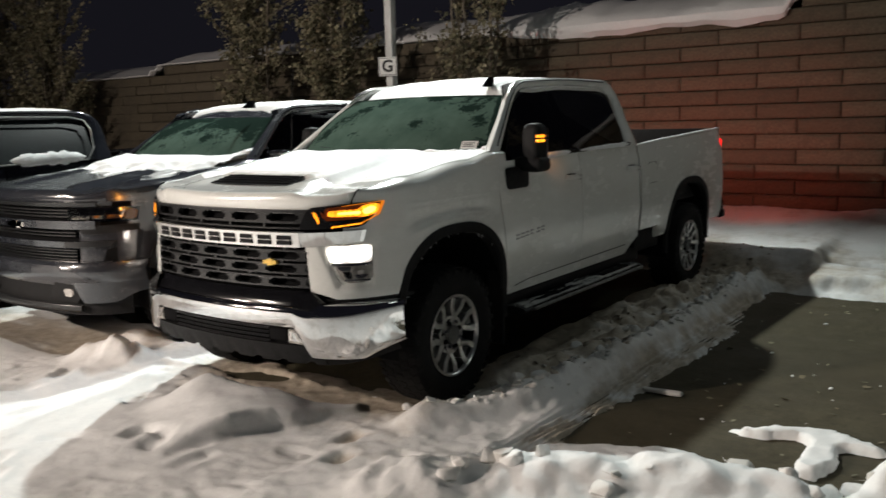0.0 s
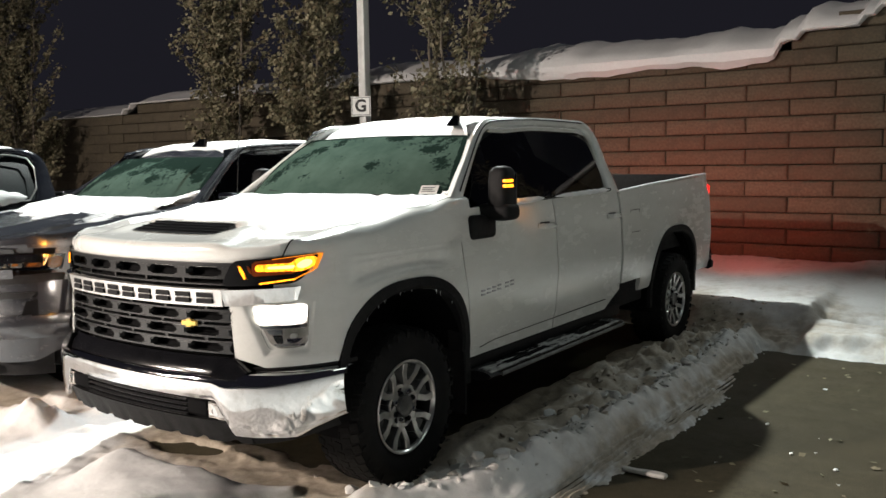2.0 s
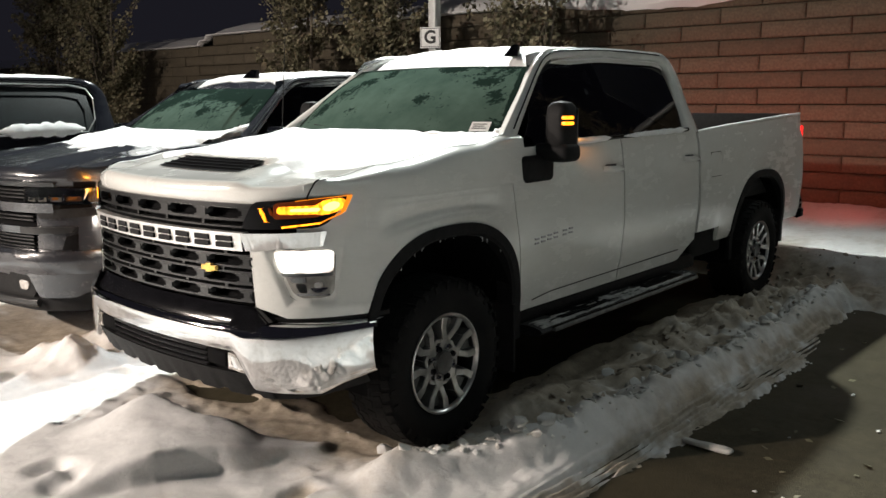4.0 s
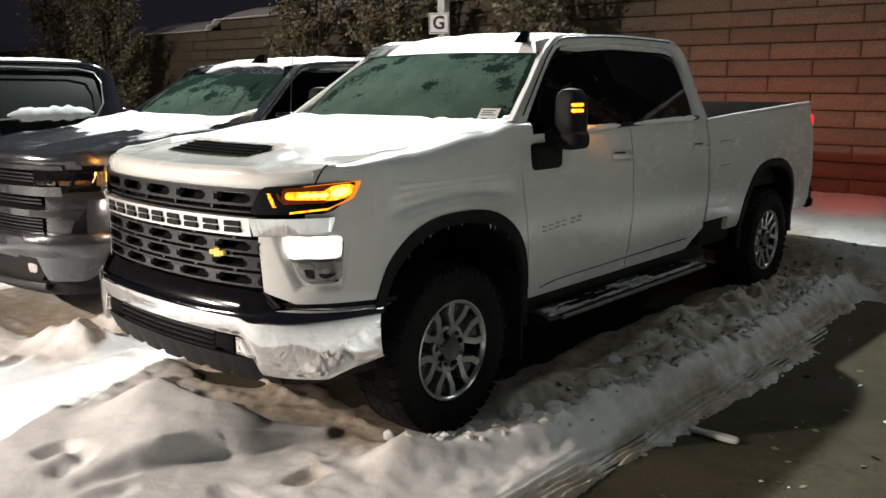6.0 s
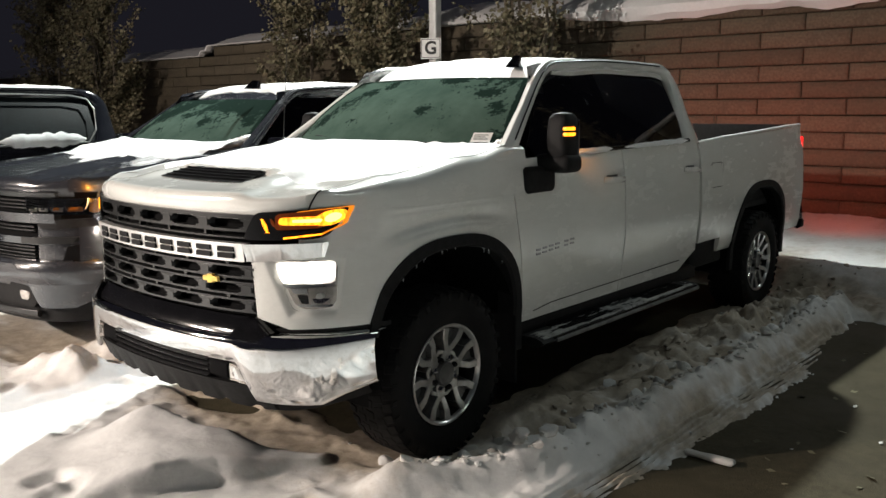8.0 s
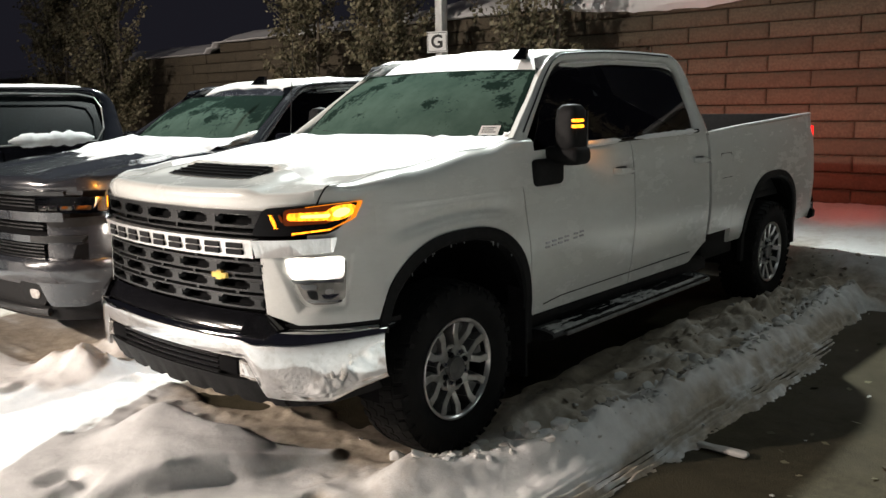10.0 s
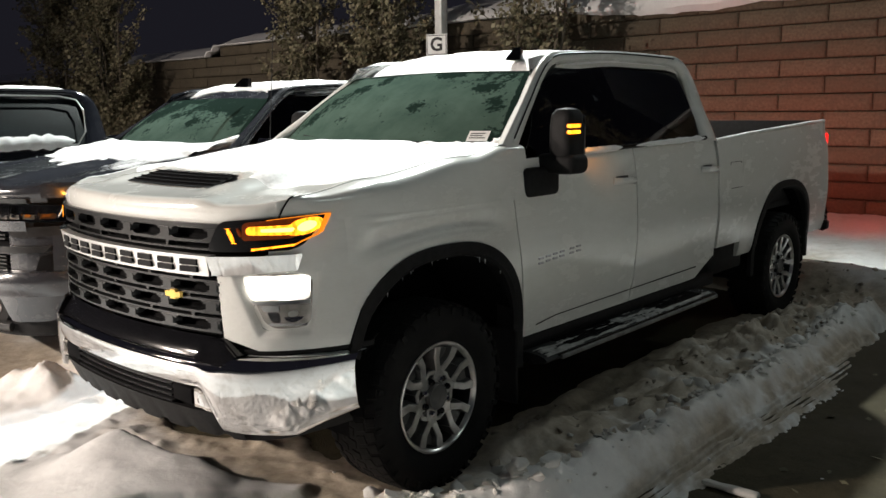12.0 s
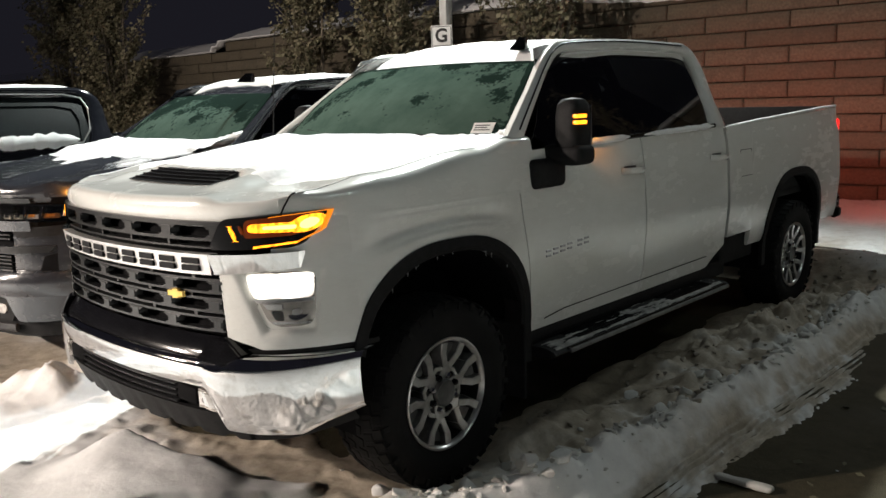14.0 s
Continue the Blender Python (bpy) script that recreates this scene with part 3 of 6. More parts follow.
    part("headliner", grid(lambda u, v: Vector((0.66 * u, 1.14 + 1.66 * v, roof_z(1.14 + 1.66 * v) - 0.045 - 0.03 * u * u)), lin(-1, 1, 9), lin(0, 1, 9)), VOID, root)

    # windscreen
    def screen(u, v):
        xb, xt = 0.874, 0.686
        yb, zb = 0.455 + 0.18 * u * u, 1.475
        yt, zt = 1.050 + 0.05 * u * u, 1.880 - 0.012 * u * u
        bow = 0.025 * math.sin(math.pi * v)
        return Vector(((xb + (xt - xb) * v) * u, yb + (yt - yb) * v - bow, zb + (zt - zb) * v + bow * 0.6))
    pane = bmesh.new()
    thaw = pane.verts.layers.float.new("thaw")
    us, vs = lin(-1, 1, 81), lin(0, 1, 41)
    grid(screen, us, vs, pane)
    for vert, (u, v) in zip(pane.verts, [(u, v) for u in us for v in vs]):
        k = 0.0
        for cu, cv, ru, rv, amount in ((-0.42, 0.88, 0.10, 0.10, 0.9), (-0.72, 0.62, 0.16, 0.18, 0.55), (-0.42, 0.33, 0.08, 0.10, 0.6), (0.62, 0.86, 0.20, 0.14, 0.35), (0.9, 0.12, 0.12, 0.12, 0.8), (0.55, 0.02, 0.35, 0.05, 0.9), (0.25, 0.5, 0.06, 0.05, 0.5), (-0.82, 0.40, 0.10, 0.16, 0.7), (-0.60, 0.78, 0.14, 0.08, 0.8), (-0.15, 0.93, 0.16, 0.05, 0.8), (0.28, 0.95, 0.22, 0.04, 0.7), (0.70, 0.74, 0.12, 0.12, 0.75), (0.85, 0.55, 0.07, 0.16, 0.5), (-0.25, 0.62, 0.08, 0.05, 0.45)):
            k = max(k, amount * math.exp(-((u - cu) / ru) ** 2 - ((v - cv) / rv) ** 2))
        vert[thaw] = max(k + melt * (0.3 + 2.0 * step(0.35, 0.85, v)), 1.3 * step(0.95, 0.99, abs(u)), 1.3 * step(0.965, 0.99, v))
    part("windscreen", flange(pane, (0, 0.01, -0.01)), FROST, root, "frosted green-tinted windscreen with clear patches")
    part("cowl", grid(lambda u, v: Vector((0.86 * u, 0.40 + 0.15 * u * u + 0.12 * v, 1.462 + 0.015 * v)), lin(-1, 1, 15), (0, 1)), PAD, root)
    for k, (x0, x1) in enumerate(((0.62, 0.02), (-0.05, -0.62))):
        pts = [(x0 + (x1 - x0) * t, 0.46 + 0.18 * (x0 + (x1 - x0) * t) ** 2 + 0.02 + 0.06 * t, 1.49 + 0.035 * t) for t in lin(0, 1, 8)]
        part("wiper", sweep(bmesh.new(), pts, (0.008, 0.008), 6), PLASTIC, root)
    for s in (1, -1):
        # pillar, rail and rear pillar in one piece
        pts = [(0.888, 0.620, 1.462), (0.866, 0.675, 1.512), (0.788, 0.898, 1.680), (0.716, 1.117, 1.846), (0.692, 1.26, 1.928), (0.687, 1.45, 1.952), (0.69, 1.9, 1.970), (0.69, 2.35, 1.968), (0.695, 2.60, 1.948), (0.722, 2.735, 1.845), (0.80, 2.775, 1.66), (0.875, 2.79, 1.52), (0.915, 2.79, 1.44)]
        pts = [(x, y + (upright * (z - 1.44) / 0.48 if y > 2.2 else 0.0), z) for x, y, z in pts]
        wide = [0.062, 0.050, 0.040, 0.036, 0.034, 0.032, 0.032, 0.034, 0.044, 0.068, 0.088, 0.104, 0.115]
        smooth, smooth_w = [], []
        for i in range(len(pts) - 1):
            p0, p1, p2, p3 = (Vector(pts[min(max(j, 0), len(pts) - 1)]) for j in (i - 1, i, i + 1, i + 2))
            for t in (0.0, 0.25, 0.5, 0.75):
                q = 0.5 * (2 * p1 + (p2 - p0) * t + (2 * p0 - 5 * p1 + 4 * p2 - p3) * t * t + (3 * p1 - p0 - 3 * p2 + p3) * t ** 3)
                smooth.append(tuple(q))
                smooth_w.append(wide[i] + (wide[i + 1] - wide[i]) * t)
        pts, wide = smooth + [pts[-1]], smooth_w + [wide[-1]]

        def cabframe(k, j):
            p = Vector(pts[int(k)])
            q0, q1 = Vector(pts[max(int(k) - 1, 0)]), Vector(pts[min(int(k) + 1, len(pts) - 1)])
            t = (q1 - q0).normalized()
            out = Vector((1, 0, 0.42)).normalized()
            out = (out - t * out.dot(t)).normalized()
            b = t.cross(out)
            w = wide[int(k)]
            a = 2 * math.pi * j / 14
            r = 1 / (abs(math.cos(a)) ** 2.6 + abs(math.sin(a)) ** 2.6) ** (1 / 2.6)
            c = p + out * math.cos(a) * r * 0.035 + b * math.sin(a) * r * w
            return Vector((s * c.x, c.y, c.z))
        part("cab_pillar", grid(cabframe, range(len(pts)), range(15)), P, root)

        seam = [Vector((s * (x + 0.034), y, z + 0.018)) for x, y, z in pts[4:31]]
        part("door_seal", sweep(bmesh.new(), seam, 0.0045, 6), PLASTIC, root)

        def glass(u, v):
            y = (0.60 + 2.12 * u)
            top_y = 1.10 + (2.60 + upright - 1.10) * u
            yy = y + (top_y - y) * v
            ztop = min(1.955, 1.50 + (yy - 0.62) * 0.90) if yy < 1.3 else 1.955
            z = 1.40 + (ztop - 1.40) * v
            x = 0.925 - 0.235 * (z - 1.44) / 0.48 - 0.012 + 0.012 * math.sin(math.pi * v)
            return Vector((s * x, yy, z))
        part("side_window", flange(grid(glass, lin(0, 1, 14), lin(0, 1, 7)), (-s * 0.006, 0, 0)), HAZE if P == BLACKPAINT else TINT, root, "dark tinted side window with snow along its sill")
        part("window_pillar", grid(lambda u, v: Vector((s * (0.918 - 0.235 * v), 1.70 + 0.11 * u - 0.02 * v, 1.44 + 0.48 * v)), lin(0, 1, 4), lin(0, 1, 4)), PAD, root)
        part("belt_moulding", sweep(bmesh.new(), [(s * 0.935, y, belt(y) + 0.003) for y in lin(1.00, 2.72, 10)], (0.010, 0.014), 8), PAD, root)
    # rear cab wall and seats seen as dark forms
    part("cab_back", flange(grid(lambda u, v: Vector((u * (0.93 - 0.22 * max(0, (v - 0.5) / 0.5)), 2.86 - 0.02 * max(0, (v - 0.5) / 0.5), 1.0 + 0.90 * v)), lin(-1, 1, 9), lin(0, 1, 9)), (0, -0.04, 0)), P, root)
    part("cab_trim", B((-0.80, 0.70, 1.30), (0.80, 2.70, 1.38), 0.02), VOID, root)
    for x in (-0.42, 0.42):
        part("seat_back", B((x - 0.25, 1.55, 1.35), (x + 0.25, 1.68, 1.74), 0.05), PLASTIC, root)
    # bed
    part("bed_floor", B((-0.88, 2.90, 0.86), (0.88, 5.06, 0.92), 0.01), PLASTIC, root)
    for s in (1, -1):
        part("bed_rail", sweep(bmesh.new(), [(s * 0.875, y, bed_top(y) - 0.014) for y in (2.88, 4.0, 5.06)], (0.036, 0.014), 12), PLASTIC, root)
        part("rail_cap", sweep(bmesh.new(), [(s * 0.919, y, bed_top(y) - 0.002) for y in (2.88, 4.0, 5.07)], (0.017, 0.013), 12), P, root)
        part("bed_wall", B((s * 0.86 - 0.015, 2.90, 0.90), (s * 0.86 + 0.015, 5.06, 1.42), 0.004), PLASTIC, root)
    part("bed_front", B((-0.88, 2.88, 0.88), (0.88, 2.92, 1.43), 0.01), PLASTIC, root)
    gate = part("tailgate", B((-0.86, 5.05, 0.86), (0.86, 5.115, 1.538), 0.015), P, root)
    part("gate_liner", B((-0.85, 5.03, 0.90), (0.85, 5.049, 1.541), 0.006), PLASTIC, gate)
    for s in (1, -1):
        part("tail_lamp", B((s * 0.914 - 0.06, 5.060, 0.97), (s * 0.914 + 0.046, 5.096, 1.43), 0.012), RED if P == WHITE else LENSBLACK, root, "lit red tail lamp" if P == WHITE else "unlit tail lamp")
    # rear bumper: a chrome beam with turned-in ends, a black step on top, the hitch below
    def beam(x, k):
        z, o = ((0.795, -0.10), (0.790, -0.015), (0.775, 0.0), (0.70, 0.006), (0.62, 0.0), (0.595, -0.02), (0.590, -0.10))[int(k)]
        u = abs(x) / 0.99
        return Vector((x, 5.30 + o - 0.05 * u * u - 0.16 * u ** 10, z))
    rear = part("rear_bumper", grid(beam, lin(-0.99, 0.99, 61), range(7)), CHROME, root, "chrome rear bumper with a black step pad")
    part("step_pad", grid(lambda u, v: Vector((0.97 * u, 5.12 + (5.285 - 0.05 * u * u - 0.15 * u ** 10 - 5.12) * v, 0.798)), lin(-1, 1, 41), (0, 1)), PLASTIC, rear)
    for s in (1, -1):
        part("bumper_corner", B((s * 0.93 - 0.07, 5.10, 0.585), (s * 0.93 + 0.055, 5.19, 0.665), 0.02, 3), PLASTIC, rear)
    part("hitch", B((-0.07, 5.05, 0.47), (0.07, 5.33, 0.57), 0.012), PLASTIC, rear)
    # fuel door
    fuel = bmesh.new()
    for ya, yb, za, zb in ((3.06, 3.24, 1.105, 1.109), (3.06, 3.24, 1.285, 1.289), (3.058, 3.062, 1.107, 1.287), (3.238, 3.242, 1.107, 1.287)):
        xa = side_x(ya, za)
        box(fuel, (xa - 0.012, ya, za), (side_x(yb, zb) + 0.0012, yb, zb))
    part("fuel_door_gap", fuel, VOID, root)
    # axles
    part("rear_axle", sweep(bmesh.new(), [(-0.8, AX_R, 0.42), (0.8, AX_R, 0.42)], 0.07, 10), VOID, root)


def roof_fin(root, x, y, z):
    def f(u, v):
        ln = 0.17 * (1 - 0.55 * v)
        yy = y - 0.02 + 0.040 * v + ln * (u if u < 0.5 else 1 - u) * 2 - ln / 2
        th = 0.030 * (1 - 0.6 * v) * math.sin(math.pi * (u * 2 % 1))
        return Vector((x + (th if u < 0.5 else -th), yy, z + 0.070 * v))
    part("roof_antenna", grid(f, [i / 16 for i in range(16)], lin(0, 1, 6), None, True), PAD, root, "black shark-fin antenna")


def tow_mirror(root, s, lit, paintwork):
    cx, cy = (1.047, 0.905) if s > 0 else (1.04, 0.95)

    def head(k, j):
        z = (1.345, 1.35, 1.37, 1.47, 1.585, 1.640, 1.664, 1.672)[int(k)]
        w = (0.02, 0.055, 0.068, 0.070, 0.068, 0.062, 0.045, 0.01)[int(k)]
        d = (0.02, 0.06, 0.075, 0.080, 0.080, 0.072, 0.05, 0.01)[int(k)]
        a = 2 * math.pi * j / 32
        r = 1 / (abs(math.cos(a)) ** 3.6 + abs(math.sin(a)) ** 3.6) ** (1 / 3.6)
        return Vector((s * (cx + math.cos(a) * r * w), cy + math.sin(a) * r * d, z))
    arm = part("mirror", grid(head, range(8), range(33)), PLASTIC, root, "tall black tow mirror on a folding arm")
    part("mirror_glass", B((s * cx - 0.055, cy + 0.078, 1.39), (s * cx + 0.055, cy + 0.088, 1.635), 0.004, 1), CHROME, arm)
    part("mirror_arm", B((s * (cx - 0.020) - 0.115, cy - 0.09, 1.350), (s * (cx - 0.020) + 0.115, cy + 0.07, 1.448), 0.035, 3), PLASTIC, arm)
    part("mirror_base", B((s * 0.955 - 0.03, 0.67, 1.240), (s * 0.955 + 0.038, 0.94, 1.385), 0.03, 3), PLASTIC, arm)
    for z in (1.585, 1.555) if lit else ():
        part("turn_lamp", B((s * (cx + 0.062) - 0.018, cy - 0.074, z - 0.009), (s * (cx + 0.062) + 0.014, cy + 0.012, z + 0.009), 0.006), AMBER, arm, "lit amber repeater")


def heavy_nose(root, P):
    """Nose of the white truck: tall grille, split lamps, chrome bumper."""
    POCKET = 0.020
    # near-black sheet stands in for the shade behind the grille slots
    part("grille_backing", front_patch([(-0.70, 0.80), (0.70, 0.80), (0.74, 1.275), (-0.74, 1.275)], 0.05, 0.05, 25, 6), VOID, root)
    # bonnet with its blunt lip
    def bonnet(u, v):
        if v < 0.14:
            t = v / 0.14
            x = 0.83 * u
            y0 = front(x, 1.26) + 0.012
            return Vector((x, y0 - 0.014 * math.sin(math.pi * t) + 0.035 * t * t, 1.250 + (hood_z(x, y0 + 0.035) - 1.250) * math.sin(t * math.pi / 2)))
        t = (v - 0.14) / 0.86
        y0 = front(0.83 * u, 1.26) + 0.047
        y1 = 0.42 + 0.15 * u * u
        y = y0 + (y1 - y0) * t
        x = hood_edge(y) * u
        return Vector((x, y, hood_z(x, y)))
    part("bonnet", flange(grid(bonnet, lin(-1, 1, 61), [i / 70 for i in range(71)]), (0, 0, -0.02)), P, root, "white bonnet with a raised middle")
    for s in (1, -1):
        part("bonnet_gap", sweep(bmesh.new(), [(s * 0.832, -0.704, 1.272), (s * 0.836, -0.688, 1.305), (s * 0.842, -0.660, 1.345), (s * 0.842, -0.64, 1.352)], 0.0035, 6), VOID, root)
    # scoop
    sc = part("bonnet_scoop", grid(lambda u, v: Vector(((0.345 - 0.03 * v) * u, -0.70 + 0.175 * v + 0.02 * u * u, hood_z(0.0, -0.70) + 0.006 + (hood_z(0.0, -0.50) - hood_z(0.0, -0.70) - 0.010) * v)), lin(-1, 1, 15), lin(0, 1, 5)), VOID, root, "black air scoop in the bonnet")
    for k in range(4):
        v = 0.18 + 0.22 * k
        z = hood_z(0.0, -0.70) + 0.010 + (hood_z(0.0, -0.50) - hood_z(0.0, -0.70) - 0.010) * v
        part("scoop_slat", sweep(bmesh.new(), [(0.325 * u, -0.70 + 0.175 * v + 0.02 * u * u, z) for u in lin(-1, 1, 9)], (0.006, 0.003), 6), PAD, sc)
    for s in (1, -1):
        # white corner between grille, lamps and wheel arch
        def corner(u, v):
            x_in = 0.655 - 0.03 * v
            lo = 0.765 + 0.04 * max(0, 1 - u * 4)
            z = lo + (1.10 - lo) * v
            w = 1.06 - 0.06 * min(1, max(0, (z - 0.8) / 0.47))
            x = x_in + (0.93 * w - x_in) * u ** 0.7
            edge = min(x - 0.796 + 0.39 * (z - 0.85), z - 0.846)
            sunk = POCKET * step(-0.034, 0.0, edge) * (1 - step(0.896, 0.916, x))
            return Vector((s * x, front(x, z) + sunk, z))
        part("front_corner", grid(corner, lin(0, 1, 80), lin(0, 1, 44)), P, root)
        # upper part, between the upper lamp and the fender
        def brow(u, v):
            z = 1.06 + (1.268 - 1.06) * v
            w = 1.06 - 0.06 * min(1, max(0, (z - 0.8) / 0.47))
            x = 0.80 + (0.93 * w - 0.80) * u
            return Vector((s * x, front(x, z) + 0.002, z))
        part("lamp_surround", grid(brow, lin(0, 1, 10), lin(0, 1, 8)), P, root)
        # upper lamp
        up = part("turn_signal", front_patch(flip([(0.60, 1.145), (0.868, 1.150), (0.915, 1.285), (0.655, 1.262)], s), -0.012, 0.04, 14, 4, 0.22), LENSBLACK, root, "lit amber turn signal in a smoked housing")
        # amber_glow, amber_line and lens_edge glow to imitate light caught in the housing
        part("amber_glow", front_patch(flip([(0.735, 1.190), (0.862, 1.196), (0.900, 1.275), (0.735, 1.258)], s), -0.0150, 0.005, 10, 4, 0.2), AMBERDIM, up)
        part("amber_strip", front_patch(flip([(0.748, 1.212), (0.858, 1.208), (0.862, 1.246), (0.748, 1.243)], s), -0.018, 0.01, 10, 5, 0.45), AMBER, up)
        part("amber_core", front_patch(flip([(0.790, 1.222), (0.860, 1.220), (0.862, 1.236), (0.790, 1.234)], s), -0.0215, 0.01, 8, 4, 0.45), AMBERHOT, up)
        part("amber_end", front_patch(flip([(0.846, 1.200), (0.900, 1.212), (0.908, 1.278), (0.852, 1.262)], s), -0.020, 0.01, 8, 8, 0.42), AMBER, up)
        part("amber_bulb", front_patch(flip([(0.866, 1.216), (0.896, 1.222), (0.900, 1.262), (0.870, 1.256)], s), -0.0235, 0.01, 8, 8, 0.48), AMBERHOT, up)
        part("amber_line", front_patch(flip([(0.765, 1.152), (0.862, 1.166), (0.868, 1.174), (0.765, 1.160)], s), -0.018, 0.01, 8, 2), AMBER, up)
        part("amber_slash", front_patch(flip([(0.704, 1.180), (0.714, 1.180), (0.694, 1.236), (0.682, 1.236)], s), -0.018, 0.01, 3, 4, 0.3), AMBER, up)
        part("amber_slash", front_patch(flip([(0.728, 1.205), (0.735, 1.205), (0.725, 1.238), (0.717, 1.238)], s), -0.018, 0.01, 3, 4, 0.3), AMBERDIM, up)
        part("lens_edge", front_patch(flip([(0.860, 1.164), (0.900, 1.204), (0.904, 1.212), (0.860, 1.170)], s), -0.017, 0.01, 6, 2), AMBEREDGE, up)
        part("lens_edge", front_patch(flip([(0.800, 1.264), (0.905, 1.279), (0.907, 1.283), (0.800, 1.267)], s), -0.017, 0.01, 8, 2), AMBEREDGE, up)
        part("lens_edge", front_patch(flip([(0.901, 1.210), (0.906, 1.212), (0.914, 1.283), (0.908, 1.283)], s), -0.017, 0.01, 3, 6), AMBEREDGE, up)
        # chrome bar end below it
        part("lamp_trim", front_patch(flip([(0.613, 1.050), (0.868, 1.072), (0.874, 1.135), (0.613, 1.130)], s), -0.006, 0.03, 14, 4, 0, 0.026), CHROME, root, "chrome trim below the turn signal")
        # lower lamp, sunk into its pocket
        low = part("headlamp", front_patch(flip([(0.800, 0.850), (0.900, 0.850), (0.890, 1.060), (0.718, 1.060)], s), POCKET - 0.006, 0.03, 12, 8, 0.18), LAMPGREY, root, "headlamp with a lit white upper half")
        part("daytime_lamp", front_patch(flip([(0.752, 0.962), (0.893, 0.958), (0.888, 1.052), (0.722, 1.052)], s), POCKET - 0.014, 0.01, 10, 4, 0.16), DRL, low)
        part("lamp_shelf", front_patch(flip([(0.768, 0.946), (0.895, 0.943), (0.894, 0.958), (0.756, 0.961)], s), POCKET - 0.024, 0.02, 8, 3), CHROME, low)
        part("lamp_bowl", front_patch(flip([(0.842, 0.872), (0.884, 0.872), (0.888, 0.936), (0.836, 0.938)], s), POCKET - 0.010, 0.01, 6, 6, 0.42, -0.012), CHROME, low)
        part("lamp_bulb", front_patch(flip([(0.856, 0.894), (0.872, 0.894), (0.873, 0.918), (0.855, 0.918)], s), POCKET - 0.018, 0.01, 4, 4, 0.4), BOWL, low)
        part("lamp_step", front_patch(flip([(0.790, 0.918), (0.830, 0.918), (0.828, 0.938), (0.778, 0.940)], s), POCKET - 0.012, 0.01, 5, 3), CHROME, low)
        part("lamp_step", front_patch(flip([(0.808, 0.862), (0.892, 0.858), (0.893, 0.866), (0.803, 0.872)], s), POCKET - 0.010, 0.01, 5, 3), CHROME, low)
        part("lamp_divider", front_patch(flip([(0.812, 0.876), (0.834, 0.872), (0.828, 0.912), (0.797, 0.914)], s), POCKET - 0.009, 0.01, 5, 4, 0.2), LENSBLACK, low)
        part("lamp_cover", front_patch(flip([(0.800, 0.846), (0.902, 0.846), (0.894, 0.950), (0.762, 0.950)], s), POCKET - 0.028, 0.003, 10, 6, 0.2), LAMPGLASS, low)
        part("bumper_gap_trim", long_bar(s * 0.70, s * 1.0, 0.745, 0.766, 0.004, 0.03, 14), PLASTIC, root)
    # lettered bar: plain dark shapes stand in for the maker's name
    bar = part("grille_bar", long_bar(-0.612, 0.612, 1.050, 1.130, -0.016, 0.03, 41, 0.006), SATIN, root, "chrome bar with dark block shapes across the grille")
    for k in range(9):
        x = -0.485 + 0.1265 * k
        bm = bmesh.new()
        for za, zb in ((1.065, 1.087), (1.093, 1.115)):
            block_on_front(bm, x - 0.042, x + 0.042, za, zb, -0.0310, 0.018)
        part("letter_shape", bm, DARKLETTER, bar)
    # upper grille: one row of wide slots over a row of thin ones
    part("grille_edge", long_bar(-0.66, 0.66, 1.234, 1.252, -0.006, 0.04, 31), TRIM, root)
    part("grille_edge", long_bar(-0.66, 0.66, 1.176, 1.188, 0.000, 0.04, 31), TRIM, root)
    part("grille_edge", long_bar(-0.66, 0.66, 1.146, 1.154, 0.006, 0.03, 31), TRIM, root)

    def web(x, z0, z1, half, off):
        """Upright between two slots, wider at its head and foot."""
        x0, x1 = max(x - half, -0.642), min(x + half, 0.642)
        bm = block_on_front(bmesh.new(), x0, x1, z0, z1, off, 0.035, 0.010)
        hi = z1 - z0
        for f, zz in ((1.55, 0.18), (1.28, 0.34)):
            c0, c1 = max(x - half * f, -0.643), min(x + half * f, 0.643)
            block_on_front(bm, c0, c1, z1 - hi * zz, z1 + 0.001, off + 0.002, 0.033, 0.003)
            block_on_front(bm, c0, c1, z0 - 0.001, z0 + hi * zz * 0.7, off + 0.002, 0.033, 0.003)
        part("grille_web", bm, TRIM, root)

    for k in range(6):
        x = -0.625 + 0.25 * k
        web(x, 1.187, 1.236, 0.036, -0.004)
        part("grille_web", block_on_front(bmesh.new(), x - 0.010, x + 0.010, 1.152, 1.178, 0.006, 0.028, 0.004), TRIM, root)
    # main grille: three rows of wide slots, thin gaps between them
    for r in range(3):
        z = 0.826 + 0.0735 * r
        part("grille_bar_thin", long_bar(-0.645, 0.645, z, z + 0.009, 0.000, 0.035, 31), TRIM, root)
        part("grille_bar_thin", long_bar(-0.645, 0.645, z + 0.050, z + 0.059, 0.000, 0.035, 31), TRIM, root)
        for k in range(7):
            x = -0.625 + 0.25 * k - (0.02 * (r % 2))
            if abs(x) < 0.66:
                web(x, z + 0.008, z + 0.051, 0.034, -0.006)
            xm = x + 0.125
            if abs(xm) < 0.64:
                part("grille_web", block_on_front(bmesh.new(), xm - 0.012, xm + 0.012, z + 0.058, z + 0.074, 0.006, 0.028, 0.003), TRIM, root)
    part("emblem", block_on_front(block_on_front(bmesh.new(), 0.375, 0.465, 0.952, 0.976, -0.018, 0.012, 0.003), 0.402, 0.438, 0.944, 0.984, -0.0175, 0.012, 0.003), GOLD, root, "small gold emblem of plain bars")
